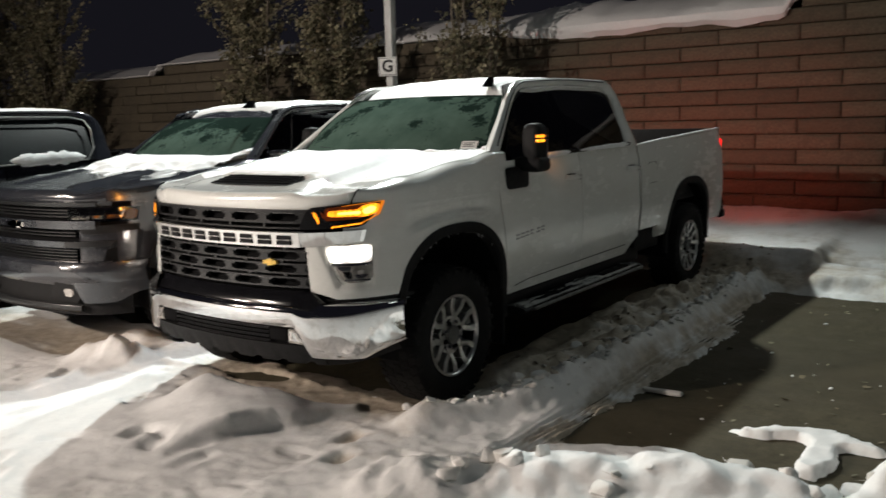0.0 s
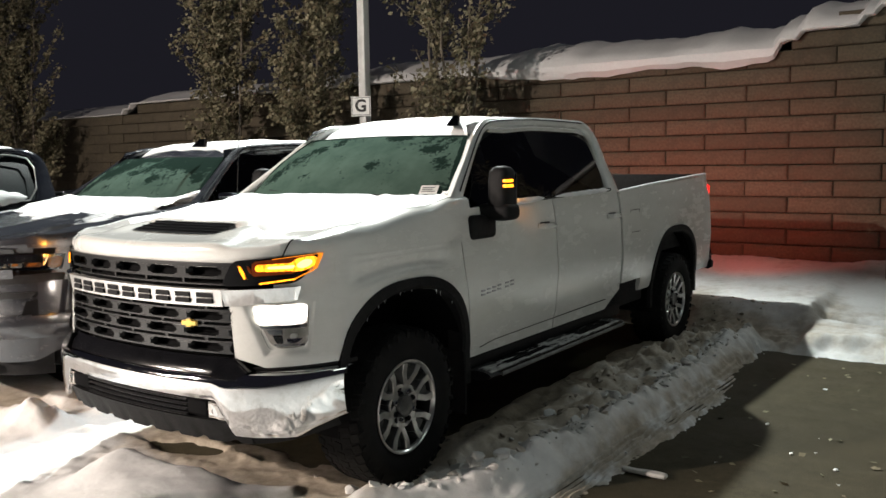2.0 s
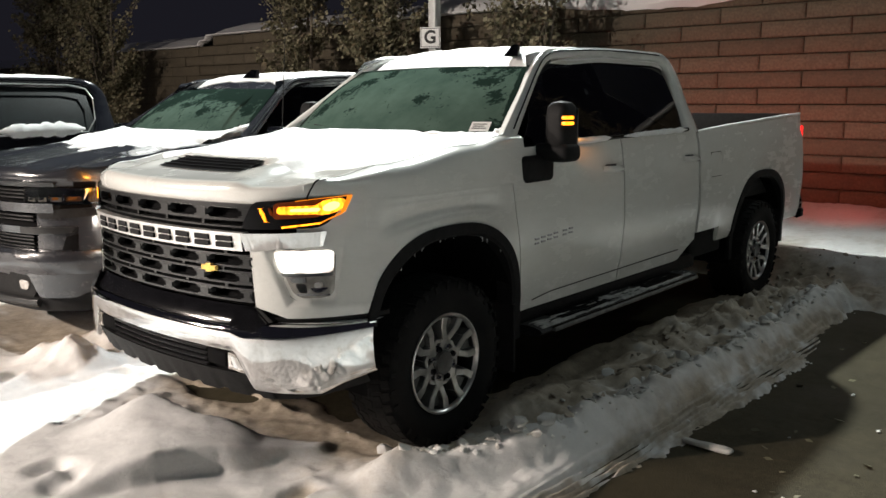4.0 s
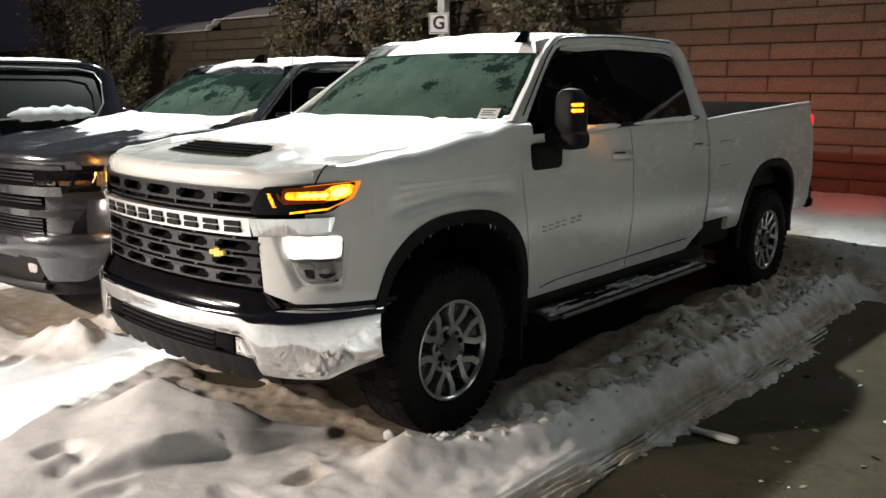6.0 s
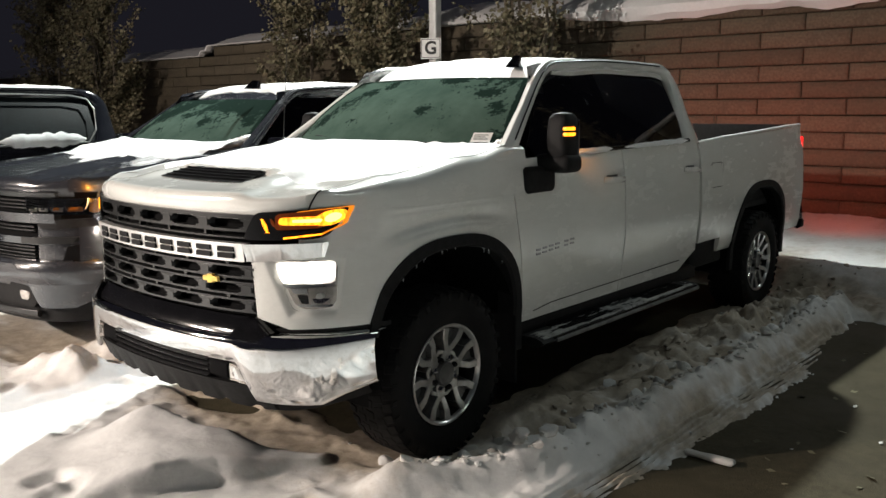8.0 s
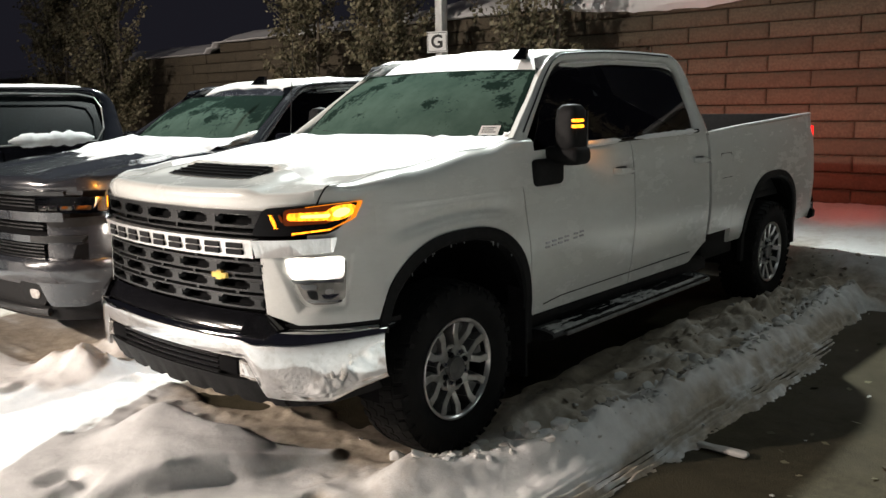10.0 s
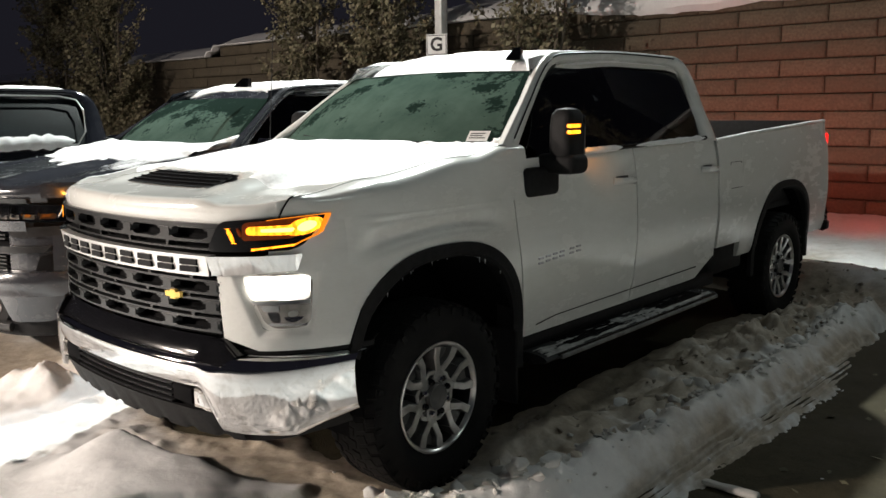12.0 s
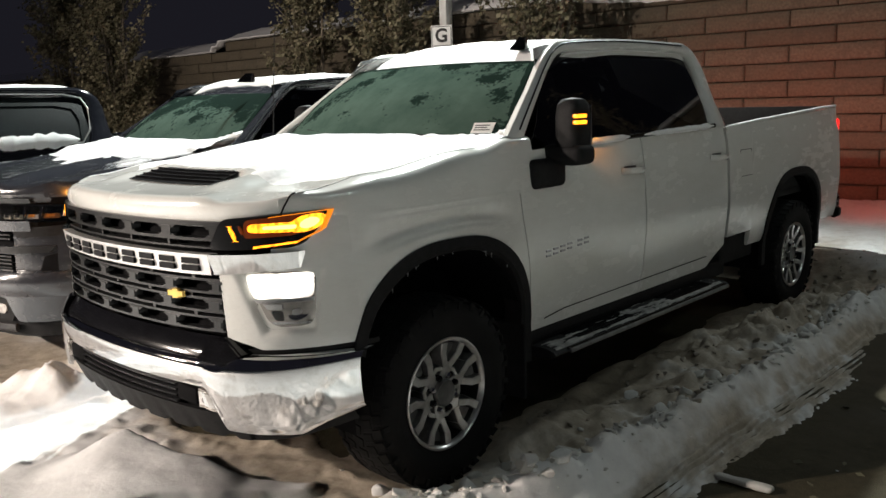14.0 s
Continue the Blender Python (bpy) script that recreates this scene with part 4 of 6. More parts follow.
    # bumper
    def bump(x, z, off):
        u = abs(x) / 1.062
        return -0.99 + 0.17 * u * u + 0.50 * u ** 8 + off
    shape = [(0.0, 0.06), (0.004, 0.03), (0.02, 0.012), (0.06, 0.002), (0.14, -0.006), (0.30, -0.010), (0.5, -0.008), (0.70, -0.005), (0.85, 0.0), (0.95, 0.004), (0.985, 0.012), (1.0, 0.03)]

    def face(x, k):
        v, off = shape[int(k)]
        zl = float(np.interp(abs(x), (0.0, 0.590, 0.680, 0.900, 0.945, 1.012), (0.614, 0.612, 0.450, 0.436, 0.472, 0.510)))
        zt = 0.734 + 0.016 * step(0.62, 0.72, abs(x)) - 0.012 * step(0.7, 1.0, abs(x))
        z = zt + (zl - zt) * v
        return Vector((x, bump(x, z, off), z))
    bumper = part("front_bumper", grid(face, lin(-1.012, 1.012, 161), range(len(shape))), CHROME, root, "salt-streaked chrome front bumper")
    for s in (1, -1):
        def lens(u, v, off=0.0):
            x = 0.548 + (0.10 - 0.035 * (1 - v)) * u + 0.03 * u * v
            z = 0.606 - 0.075 * v - 0.012 * u
            return Vector((s * x, bump(x, 0.55, off + 0.004 * math.sin(u * 9) * math.sin(v * 8)), z))
        fog = part("fog_lamp", flange(grid(lambda u, v: lens(u, v, 0.010), lin(0, 1, 9), lin(0, 1, 7)), (0, 0.02, 0)), LAMPGREY, bumper, "clear rectangular fog lamp")
        for k in range(4):
            part("lens_facet", grid(lambda u, v: lens(0.06 + 0.23 * k + 0.18 * u, 0.12 + 0.7 * v, 0.004 + 0.004 * u), (0, 1), (0, 1)), CHROME if k % 2 else BOWL, fog)
        wedge = bmesh.new()
        ring = [(0.575, 0.735, 0.0), (0.60, 0.806, 0.045), (0.660, 0.812, 0.06), (0.748, 0.750, 0.03), (0.70, 0.712, 0.0)]
        near = [wedge.verts.new((s * x, bump(x, z, -0.016 + o), z)) for x, z, o in ring]
        back = [wedge.verts.new((s * x, bump(x, z, 0.006 + o) + 0.12, z)) for x, z, o in ring]
        wedge.faces.new(near), wedge.faces.new(back[::-1])
        for i in range(5):
            wedge.faces.new((near[i], near[(i + 1) % 5], back[(i + 1) % 5], back[i]))
        bmesh.ops.bevel(wedge, geom=list(wedge.edges), offset=0.006, segments=2, affect="EDGES")
        part("pad_block", wedge, PAD, bumper)
        # bright shelf behind the bumper's upper edge
        part("bumper_shelf", grid(lambda u, v: Vector((s * (0.70 + 0.30 * u), bump(0.70 + 0.30 * u, 0.73, 0.05 + 0.06 * v), 0.747 - 0.012 * u + 0.004 * v)), lin(0, 1, 14), (0, 1)), BOWL, bumper)
        part("tow_recess", B((s * 0.47 - 0.07, bump(0.47, 0.55, 0.015), 0.535), (s * 0.47 + 0.07, bump(0.47, 0.55, 0.015) + 0.06, 0.605), 0.012), VOID, bumper)
        # lower valance under the bumper end
        part("valance", grid(lambda u, v: Vector((s * (0.70 + 0.28 * u), bump(0.70 + 0.28 * u, 0.4, 0.05 + 0.04 * v), 0.46 - 0.065 * v + 0.06 * u * u)), lin(0, 1, 10), lin(0, 1, 4)), PLASTIC, bumper)

    def padtop(u, v):
        x = 0.66 * u
        z = 0.735 + (0.808 - 0.735) * v
        return Vector((x, bump(x, z, 0.012) + (front(x, 0.81) + 0.01 - bump(x, z, 0.012)) * v ** 1.5, z))
    part("bumper_pad", grid(padtop, lin(-1, 1, 31), lin(0, 1, 6)), PAD, bumper, "gloss black step pad on the bumper")
    part("lower_intake", grid(lambda u, v: Vector((0.62 * u, bump(0.62 * u, 0.5, 0.055), 0.61 - 0.15 * v)), lin(-1, 1, 21), lin(0, 1, 3)), VOID, bumper)
    for k in range(4):
        z = 0.525 + 0.024 * k
        part("intake_slat", sweep(bmesh.new(), [(0.40 * u, bump(0.40 * u, z, 0.03), z) for u in lin(-1, 1, 13)], (0.012, 0.005), 6), TRIM, bumper)

    def dam(u, v):
        x = 0.72 * u
        notch = 0.014 * (1 if 0.35 < (u + 1) * 4 % 1 < 0.65 else 0)
        return Vector((x, bump(x, 0.45, 0.02 + 0.05 * v), 0.515 - (0.115 - notch) * v))
    part("air_dam", flange(grid(dam, lin(-1, 1, 81), lin(0, 1, 4)), (0, 0.02, 0)), PLASTIC, bumper, "black air dam below the bumper")


def light_nose(root, P):
    """Nose of the grey truck: body-coloured bars, slim unlit lamps, painted bumper."""
    part("grille_backing", front_patch([(-0.95, 0.62), (0.95, 0.62), (0.92, 1.26), (-0.92, 1.26)], 0.05, 0.05, 31, 6), VOID, root)

    def bonnet(u, v):
        if v < 0.14:
            t = v / 0.14
            x = 0.83 * u
            y0 = front(x, 1.26) + 0.012
            return Vector((x, y0 - 0.014 * math.sin(math.pi * t) + 0.06 * t * t, 1.235 + (hood_z(x, y0 + 0.06, False) - 1.235) * math.sin(t * math.pi / 2)))
        t = (v - 0.14) / 0.86
        y0 = front(0.83 * u, 1.26) + 0.072
        y = y0 + (0.42 + 0.15 * u * u - y0) * t
        x = hood_edge(y) * u
        return Vector((x, y, hood_z(x, y, False)))
    part("bonnet", flange(grid(bonnet, lin(-1, 1, 41), [i / 50 for i in range(51)]), (0, 0, -0.02)), P, root, "dark grey bonnet")
    for z0, z1, a in ((1.040, 1.105, P), (0.895, 0.945, P), (1.215, 1.245, TRIM)):
        part("grille_bar", long_bar(-0.78, 0.78, z0, z1, -0.018, 0.04, 35, 0.006), a, root)
    for z in (1.135, 1.16, 1.185, 0.985, 1.01, 0.80, 0.825, 0.85, 0.872):
        part("grille_slat", long_bar(-0.62, 0.62, z - 0.005, z + 0.005, 0.010, 0.03, 25), TRIM, root)
    part("emblem", block_on_front(block_on_front(bmesh.new(), -0.11, 0.11, 1.045, 1.085, -0.035, 0.02, 0.004), -0.04, 0.04, 1.03, 1.10, -0.034, 0.02, 0.004), CHROME, root, "bright emblem of plain bars")
    for s in (1, -1):
        up = part("headlamp", front_patch(flip([(0.60, 1.105), (0.925, 1.095), (0.925, 1.20), (0.60, 1.215)], s), -0.012, 0.04, 14, 4), LENSBLACK, root, "unlit headlamp with bright reflectors")
        for k in range(4):
            x = 0.628 + 0.066 * k
            part("reflector", front_patch(flip([(x, 1.118), (x + 0.050, 1.116), (x + 0.054, 1.192), (x + 0.004, 1.196)], s), -0.016, 0.01, 8, 8, 0.10, -0.012), LAMPGREY if k != 3 else DIMAMBER, up)
            part("divider", front_patch(flip([(x + 0.052, 1.122), (x + 0.062, 1.124), (x + 0.066, 1.192), (x + 0.058, 1.194)], s), -0.024, 0.012, 4, 4, 0.2, -0.006), CHROME, up)
            part("projector", front_patch(flip([(x + 0.010, 1.128), (x + 0.036, 1.128), (x + 0.034, 1.146), (x + 0.012, 1.146)], s), -0.022, 0.01, 6, 4, 0.3, -0.006), CHROME if k < 2 else AMBERPLASTIC, up)
        part("amber_marker", front_patch(flip([(0.895, 1.105), (0.925, 1.105), (0.925, 1.185), (0.895, 1.185)], s), -0.02, 0.01, 6, 6, 0.25), DIMAMBER, up)
        part("cover", front_patch(flip([(0.60, 1.105), (0.925, 1.095), (0.925, 1.20), (0.60, 1.215)], s), -0.026, 0.003, 14, 4), LAMPGLASS, up)
        part("lamp_trim", front_patch(flip([(0.70, 1.000), (0.935, 1.010), (0.935, 1.070), (0.66, 1.060)], s), -0.014, 0.04, 12, 3, 0.2), PLASTIC, root, "black hook below the headlamp")
        part("lamp_trim", front_patch(flip([(0.56, 0.898), (0.86, 0.905), (0.88, 0.948), (0.56, 0.944)], s), -0.030, 0.03, 12, 4, 0.2), TRIM, root, "dark satin strip beside the grille")
        part("corner_blade", front_patch(flip([(0.895, 0.70), (0.955, 0.72), (0.945, 1.02), (0.875, 1.01)], s), -0.024, 0.03, 8, 8), P, root)
        part("fog_frame", front_patch(flip([(0.40, 0.50), (0.66, 0.47), (0.74, 0.60), (0.46, 0.63)], s), -0.052, 0.03, 10, 6), PLASTIC, root)
        part("front_corner", front_patch(flip([(0.66, 0.74), (0.99, 0.74), (0.95, 1.03), (0.66, 1.03)], s), 0.004, 0.03, 18, 6), P, root)
        part("lamp_surround", front_patch(flip([(0.90, 1.0), (0.965, 1.0), (0.94, 1.265), (0.90, 1.265)], s), 0.002, 0.03, 10, 6), P, root)
        part("air_curtain", front_patch(flip([(0.80, 0.68), (0.89, 0.66), (0.885, 0.90), (0.835, 0.88)], s), -0.016, 0.02, 6, 6), VOID, root)
        part("fog_lamp", front_patch(flip([(0.560, 0.520), (0.625, 0.515), (0.640, 0.575), (0.550, 0.585)], s), -0.058, 0.02, 8, 6, 0.35), LAMPGREY, root, "small clear fog lamp")

    def bump(x, off):
        u = abs(x) / 1.062
        return -1.0 + 0.17 * u * u + 0.50 * u ** 8 + off
    prof = [(0.79, 0.08), (0.785, 0.02), (0.76, 0.0), (0.70, -0.004), (0.64, 0.006), (0.60, 0.03), (0.595, 0.08)]
    bumper = part("front_bumper", grid(lambda u, k: Vector((1.0 * u, bump(u, prof[int(k)][1]), prof[int(k)][0])), lin(-1, 1, 51), range(7)), P, root, "grey painted front bumper")
    for s in (1, -1):
        part("bumper_end", grid(lambda u, v: Vector((s * (0.62 + 0.38 * u), bump(0.62 + 0.38 * u, 0.012), 0.63 - (0.16 * step(0, 0.3, u) - 0.08 * step(0.7, 1, u)) * v)), lin(0, 1, 16), lin(0, 1, 5)), P, bumper)
    part("lower_intake", grid(lambda u, v: Vector((0.94 * u, bump(0.94 * u, 0.05), 0.62 - 0.25 * v)), lin(-1, 1, 41), lin(0, 1, 4)), PLASTIC, bumper)
    part("lip", sweep(bmesh.new(), [(0.70 * u, bump(0.70 * u, 0.02), 0.43) for u in lin(-1, 1, 21)], (0.02, 0.03), 8), TRIM, bumper)


WHITE_TRUCK = thing("pickup_truck", "white heavy-duty crew cab pickup truck with lit amber lamps", "truck", "parked pickup trucks")
cab_and_body(WHITE_TRUCK, WHITE)
heavy_nose(WHITE_TRUCK, WHITE)
roof_fin(WHITE_TRUCK, 0.50, 1.22, 1.935)
for sign in (1, -1):
    tow_mirror(WHITE_TRUCK, sign, sign > 0, WHITE)
for side in (1, -1):
    for axle in (0.0, AX_R):
        wheel(WHITE_TRUCK, side * 0.872, axle, side)
part("mast_antenna", sweep(bmesh.new(), [(-0.88, 0.54, 1.44), (-0.88, 0.55, 1.50), (-0.875, 0.60, 2.12)], lambda i: (0.012, 0.003, 0.002)[i], 6), PLASTIC, WHITE_TRUCK)
# icicles under the front wheel arch
ice = random.Random(21)
for i in range(11):
    a = math.radians(ice.uniform(48, 128))
    q = 1 / (abs(math.cos(a)) ** 2.6 + abs(math.sin(a)) ** 2.6) ** (1 / 2.6)
    yb, zb = ARCH_F[0] + 0.535 * math.cos(a) * q, 0.452 + 0.585 * math.sin(a) * q
    part("icicle", sweep(bmesh.new(), [(side_x(yb, zb) - 0.004, yb, zb), (side_x(yb, zb) - 0.004, yb, zb - ice.uniform(0.010, 0.036))], lambda i: (0.0035, 0.0006)[i], 5), ICE, WHITE_TRUCK)
# badge of plain bars on the door
badge = bmesh.new()
for i in range(6):
    yb = 0.76 + 0.062 * i + (0.03 if i > 3 else 0)
    for zb in (0.902, 0.926):
        xb = side_x(yb, zb)
        box(badge, (xb - 0.004, yb, zb + 0.004 * i), (xb + 0.005, yb + 0.042, zb + 0.012 + 0.004 * i), 0.002, 1)
tagged(part("door_badge", badge, BADGE, WHITE_TRUCK, "grey metal badge of plain bars"), "", "", "", "stuff")

GREY_TRUCK = thing("pickup_truck", "dark grey crew cab pickup truck with snow on its bonnet", "truck", "parked pickup trucks")
cab_and_body(GREY_TRUCK, GREY, 0.13, 0.22)
light_nose(GREY_TRUCK, GREY)
roof_fin(GREY_TRUCK, 0.49, 1.02, 1.962)
for side in (1, -1):
    m = part("mirror", B((side * 1.08 - 0.09, 0.74, 1.43), (side * 1.08 + 0.09, 0.87, 1.57), 0.05, 4), PLASTIC, GREY_TRUCK, "black door mirror")
    part("mirror_cap", B((side * 1.08 - 0.085, 0.732, 1.515), (side * 1.08 + 0.085, 0.85, 1.575), 0.028, 3), CHROME, m)
    part("mirror_arm", B((side * 0.97 - 0.05, 0.74, 1.42), (side * 0.97 + 0.05, 0.83, 1.47), 0.015), PLASTIC, m)
    for axle in (0.0, AX_R):
        wheel(GREY_TRUCK, side * 0.872, axle, side)
GREY_AT = pose(-2.55, 0.20, 0) @ Matrix.Diagonal((1, 1, 0.945, 1))
GREY_TRUCK.matrix_basis = GREY_AT

BLACK_TRUCK = thing("pickup_truck", "black crew cab pickup truck with snow along its window sills", "truck", "parked pickup trucks")
cab_and_body(BLACK_TRUCK, BLACKPAINT, 0.12)
light_nose(BLACK_TRUCK, BLACKPAINT)
roof_fin(BLACK_TRUCK, 0.0, 1.02, 1.955)
for side in (1, -1):
    for axle in (0.0, AX_R):
        wheel(BLACK_TRUCK, side * 0.872, axle, side)
# bright window surround on the black truck
for side in (1, -1):
    part("window_trim", sweep(bmesh.new(), [(side * 0.962, 0.75, 1.448), (side * 0.962, 2.60, 1.478), (side * 0.915, 2.70, 1.60), (side * 0.825, 2.735, 1.80), (side * 0.770, 2.70, 1.90), (side * 0.752, 2.55, 1.935), (side * 0.750, 1.9, 1.945), (side * 0.750, 1.3, 1.935)], 0.008, 8), RIM, BLACK_TRUCK, "bright metal window surround")
BLACK_AT = pose(-5.15, -1.70, 0) @ Matrix.Diagonal((1, 1, 0.945, 1))
BLACK_TRUCK.matrix_basis = BLACK_AT

# ---- ground, snow cover, wall, hill ----
def axis(dense0, dense1, fine, lo, hi):
    a = list(np.arange(dense0, dense1 + fine / 2, fine))
    d, x = fine, dense1
    while x < hi:
        d *= 1.25
        x = min(x + d, hi)
        a.append(x)
    d, x = fine, dense0
    while x > lo:
        d *= 1.25
        x -= d
        a.insert(0, x)
    return [float(v) for v in a]


def sheet(name, xs, ys, height, material, label, kind, dirt=None):
    nx, ny = len(xs), len(ys)
    co, dd = [], []
    for y in ys:
        for x in xs:
            co.append((x, y, height(x, y)))
            if dirt:
                dd.append(dirt(x, y))
    faces = [(j * nx + i, j * nx + i + 1, (j + 1) * nx + i + 1, (j + 1) * nx + i) for j in range(ny - 1) for i in range(nx - 1)]
    me = bpy.data.meshes.new(name)
    me.from_pydata(co, [], faces)
    me.materials.append(material)
    for p in me.polygons:
        p.use_smooth = True
    if dirt:
        a = me.attributes.new("dirt", "FLOAT", "POINT")
        a.data.foreach_set("value", dd)
    return tagged(new(name, me), label, "", "", kind)


def ground_z(x, y):
    return 0.004 * noise.noise((x * 0.7, y * 0.7, 0)) + 0.002 * noise.noise((x * 5, y * 5, 3)) - (0.02 if y > 7.6 else 0)


sheet("ground", axis(-6, 5, 0.12, -400, 400), axis(-5, 7.5, 0.12, -400, 400), ground_z, CONCRETE, "wet dirty concrete of a parking lot", "structure")


def ridge(x, y, pts, width, height):
    """Height of a ridge along a polyline of (x, y)."""
    best = 9.0
    for (a, b), (c, d) in zip(pts, pts[1:]):
        t = max(0, min(1, ((x - a) * (c - a) + (y - b) * (d - b)) / ((c - a) ** 2 + (d - b) ** 2)))
        best = min(best, math.hypot(x - a - t * (c - a), y - b - t * (d - b)))
    return height * math.exp(-(best / width) ** 2)


def mound(x, y, cx, cy, rx, ry, h, turn=0.0):
    c, s = math.cos(turn), math.sin(turn)
    u, v = (x - cx) * c + (y - cy) * s, -(x - cx) * s + (y - cy) * c
    return h * math.exp(-(u / rx) ** 2 - (v / ry) ** 2)


def bare(x, y):
    """How bare the lot is swept: 1 bare, 0 snowed over."""
    wob = 0.10 * fbm(x * 2.2, y * 2.2, 5)
    rag = 0.045 * fbm(x * 3.3, y * 3.3, 6, 5, 0.75)
    edge = table(y, [(-0.5, 1.80), (0.9, 1.87), (1.7, 1.93), (2.6, 1.92), (3.4, 1.78), (4.2, 1.74)])
    right = step(-0.05, 0.05, x - edge + rag) * (1 - step(4.05, 4.35, y + wob)) * step(-0.62, -0.20, y + wob - 0.12 * (x - 2.0) + 0.25 * math.sin(x * 2.1))
    right *= 1 - step(3.25, 3.45, x + wob - 0.10 * (y - 0.5))
    patch = math.exp(-((x - 2.92) / 0.42) ** 2 - ((y - 0.43 - 0.06 * (x - 2.8) - 0.05 * math.sin(x * 9)) / 0.065) ** 2) + math.exp(-((x - 3.02) / 0.09) ** 2 - ((y - 0.2) / 0.32) ** 2) + 0.3 * fbm(x * 6, y * 6, 93)
    right *= 1 - step(0.35, 0.6, patch + wob)
    under = 0.0
    for dx, dy in ((0, 0), (-2.55, 0.2), (-5.15, -1.7)):
        under = max(under, (1 - step(0.60, 0.82, abs(x - dx) + wob)) * step(-0.12, 0.08, y - dy + 1.5 * wob) * (1 - step(4.6, 5.2, y - dy)))
    puddle = step(0.35, 0.65, mound(x, y, -0.46, -0.30, 0.30, 0.13, 1.0, 0.1) + 0.25 * fbm(x * 5, y * 5, 14))
    return max(right, 0.92 * under, 0.9 * puddle)


def track(x, y):
    """Tyre tread pressed along the edge of the swept lane."""
    c = 1.775 + 0.02 * (y - 1.0)
    d = (x - c) / 0.13
    if abs(d) > 1 or y < -0.9 or y > 3.6:
        return 0.0
    return (1 - d * d) * (0.55 + 0.45 * math.cos((x - 0.02 * y) * 165 + 0.7 * noise.noise((y * 0.8, 3, 0)))) * (0.75 + 0.5 * noise.noise((x * 6, y * 5, 5)))


FEET = [(-0.11, -1.465), (0.08, -1.49), (0.90, -0.85), (1.05, -1.10), (-0.75, -1.05)]
# outline of the mound before the bumper: sharp on the side of the truck
HEAP = [(-0.85, -1.05), (-0.45, -0.82), (-0.20, -0.79), (0.10, -0.71), (0.36, -0.60), (0.58, -0.37), (0.66, -0.50), (0.54, -0.76), (0.40, -1.00), (0.33, -1.20), (0.1, -1.9), (-0.6, -2.0), (-1.1, -1.5)]


PRINT = random.Random(8)
PRINTS = [(PRINT.uniform(-1.9, 1.7), PRINT.uniform(-2.4, -0.45), PRINT.uniform(0, 3.1), PRINT.uniform(0.012, 0.03)) for _ in range(40)]


def trodden(x, y):
    """Shallow shoe prints and dents."""
    v = 0.0
    for px, py, a, deep in PRINTS:
        if abs(x - px) < 0.25 and abs(y - py) < 0.25:
            c, s = math.cos(a), math.sin(a)
            u, w = (x - px) * c + (y - py) * s, -(x - px) * s + (y - py) * c
            v += -deep * math.exp(-(u / 0.12) ** 6 - (w / 0.048) ** 4) + 0.4 * deep * math.exp(-(u / 0.16) ** 4 - (w / 0.09) ** 4)
    return v


def inside(x, y, ring):
    """Signed distance to a closed outline, positive within it."""
    best, odd = 9.0, False
    for (a, b), (c, d) in zip(ring, ring[1:] + ring[:1]):
        t = max(0, min(1, ((x - a) * (c - a) + (y - b) * (d - b)) / ((c - a) ** 2 + (d - b) ** 2)))
        best = min(best, math.hypot(x - a - t * (c - a), y - b - t * (d - b)))
        if (b > y) != (d > y) and x < a + (y - b) / (d - b) * (c - a):
            odd = not odd
    return best if odd else -best


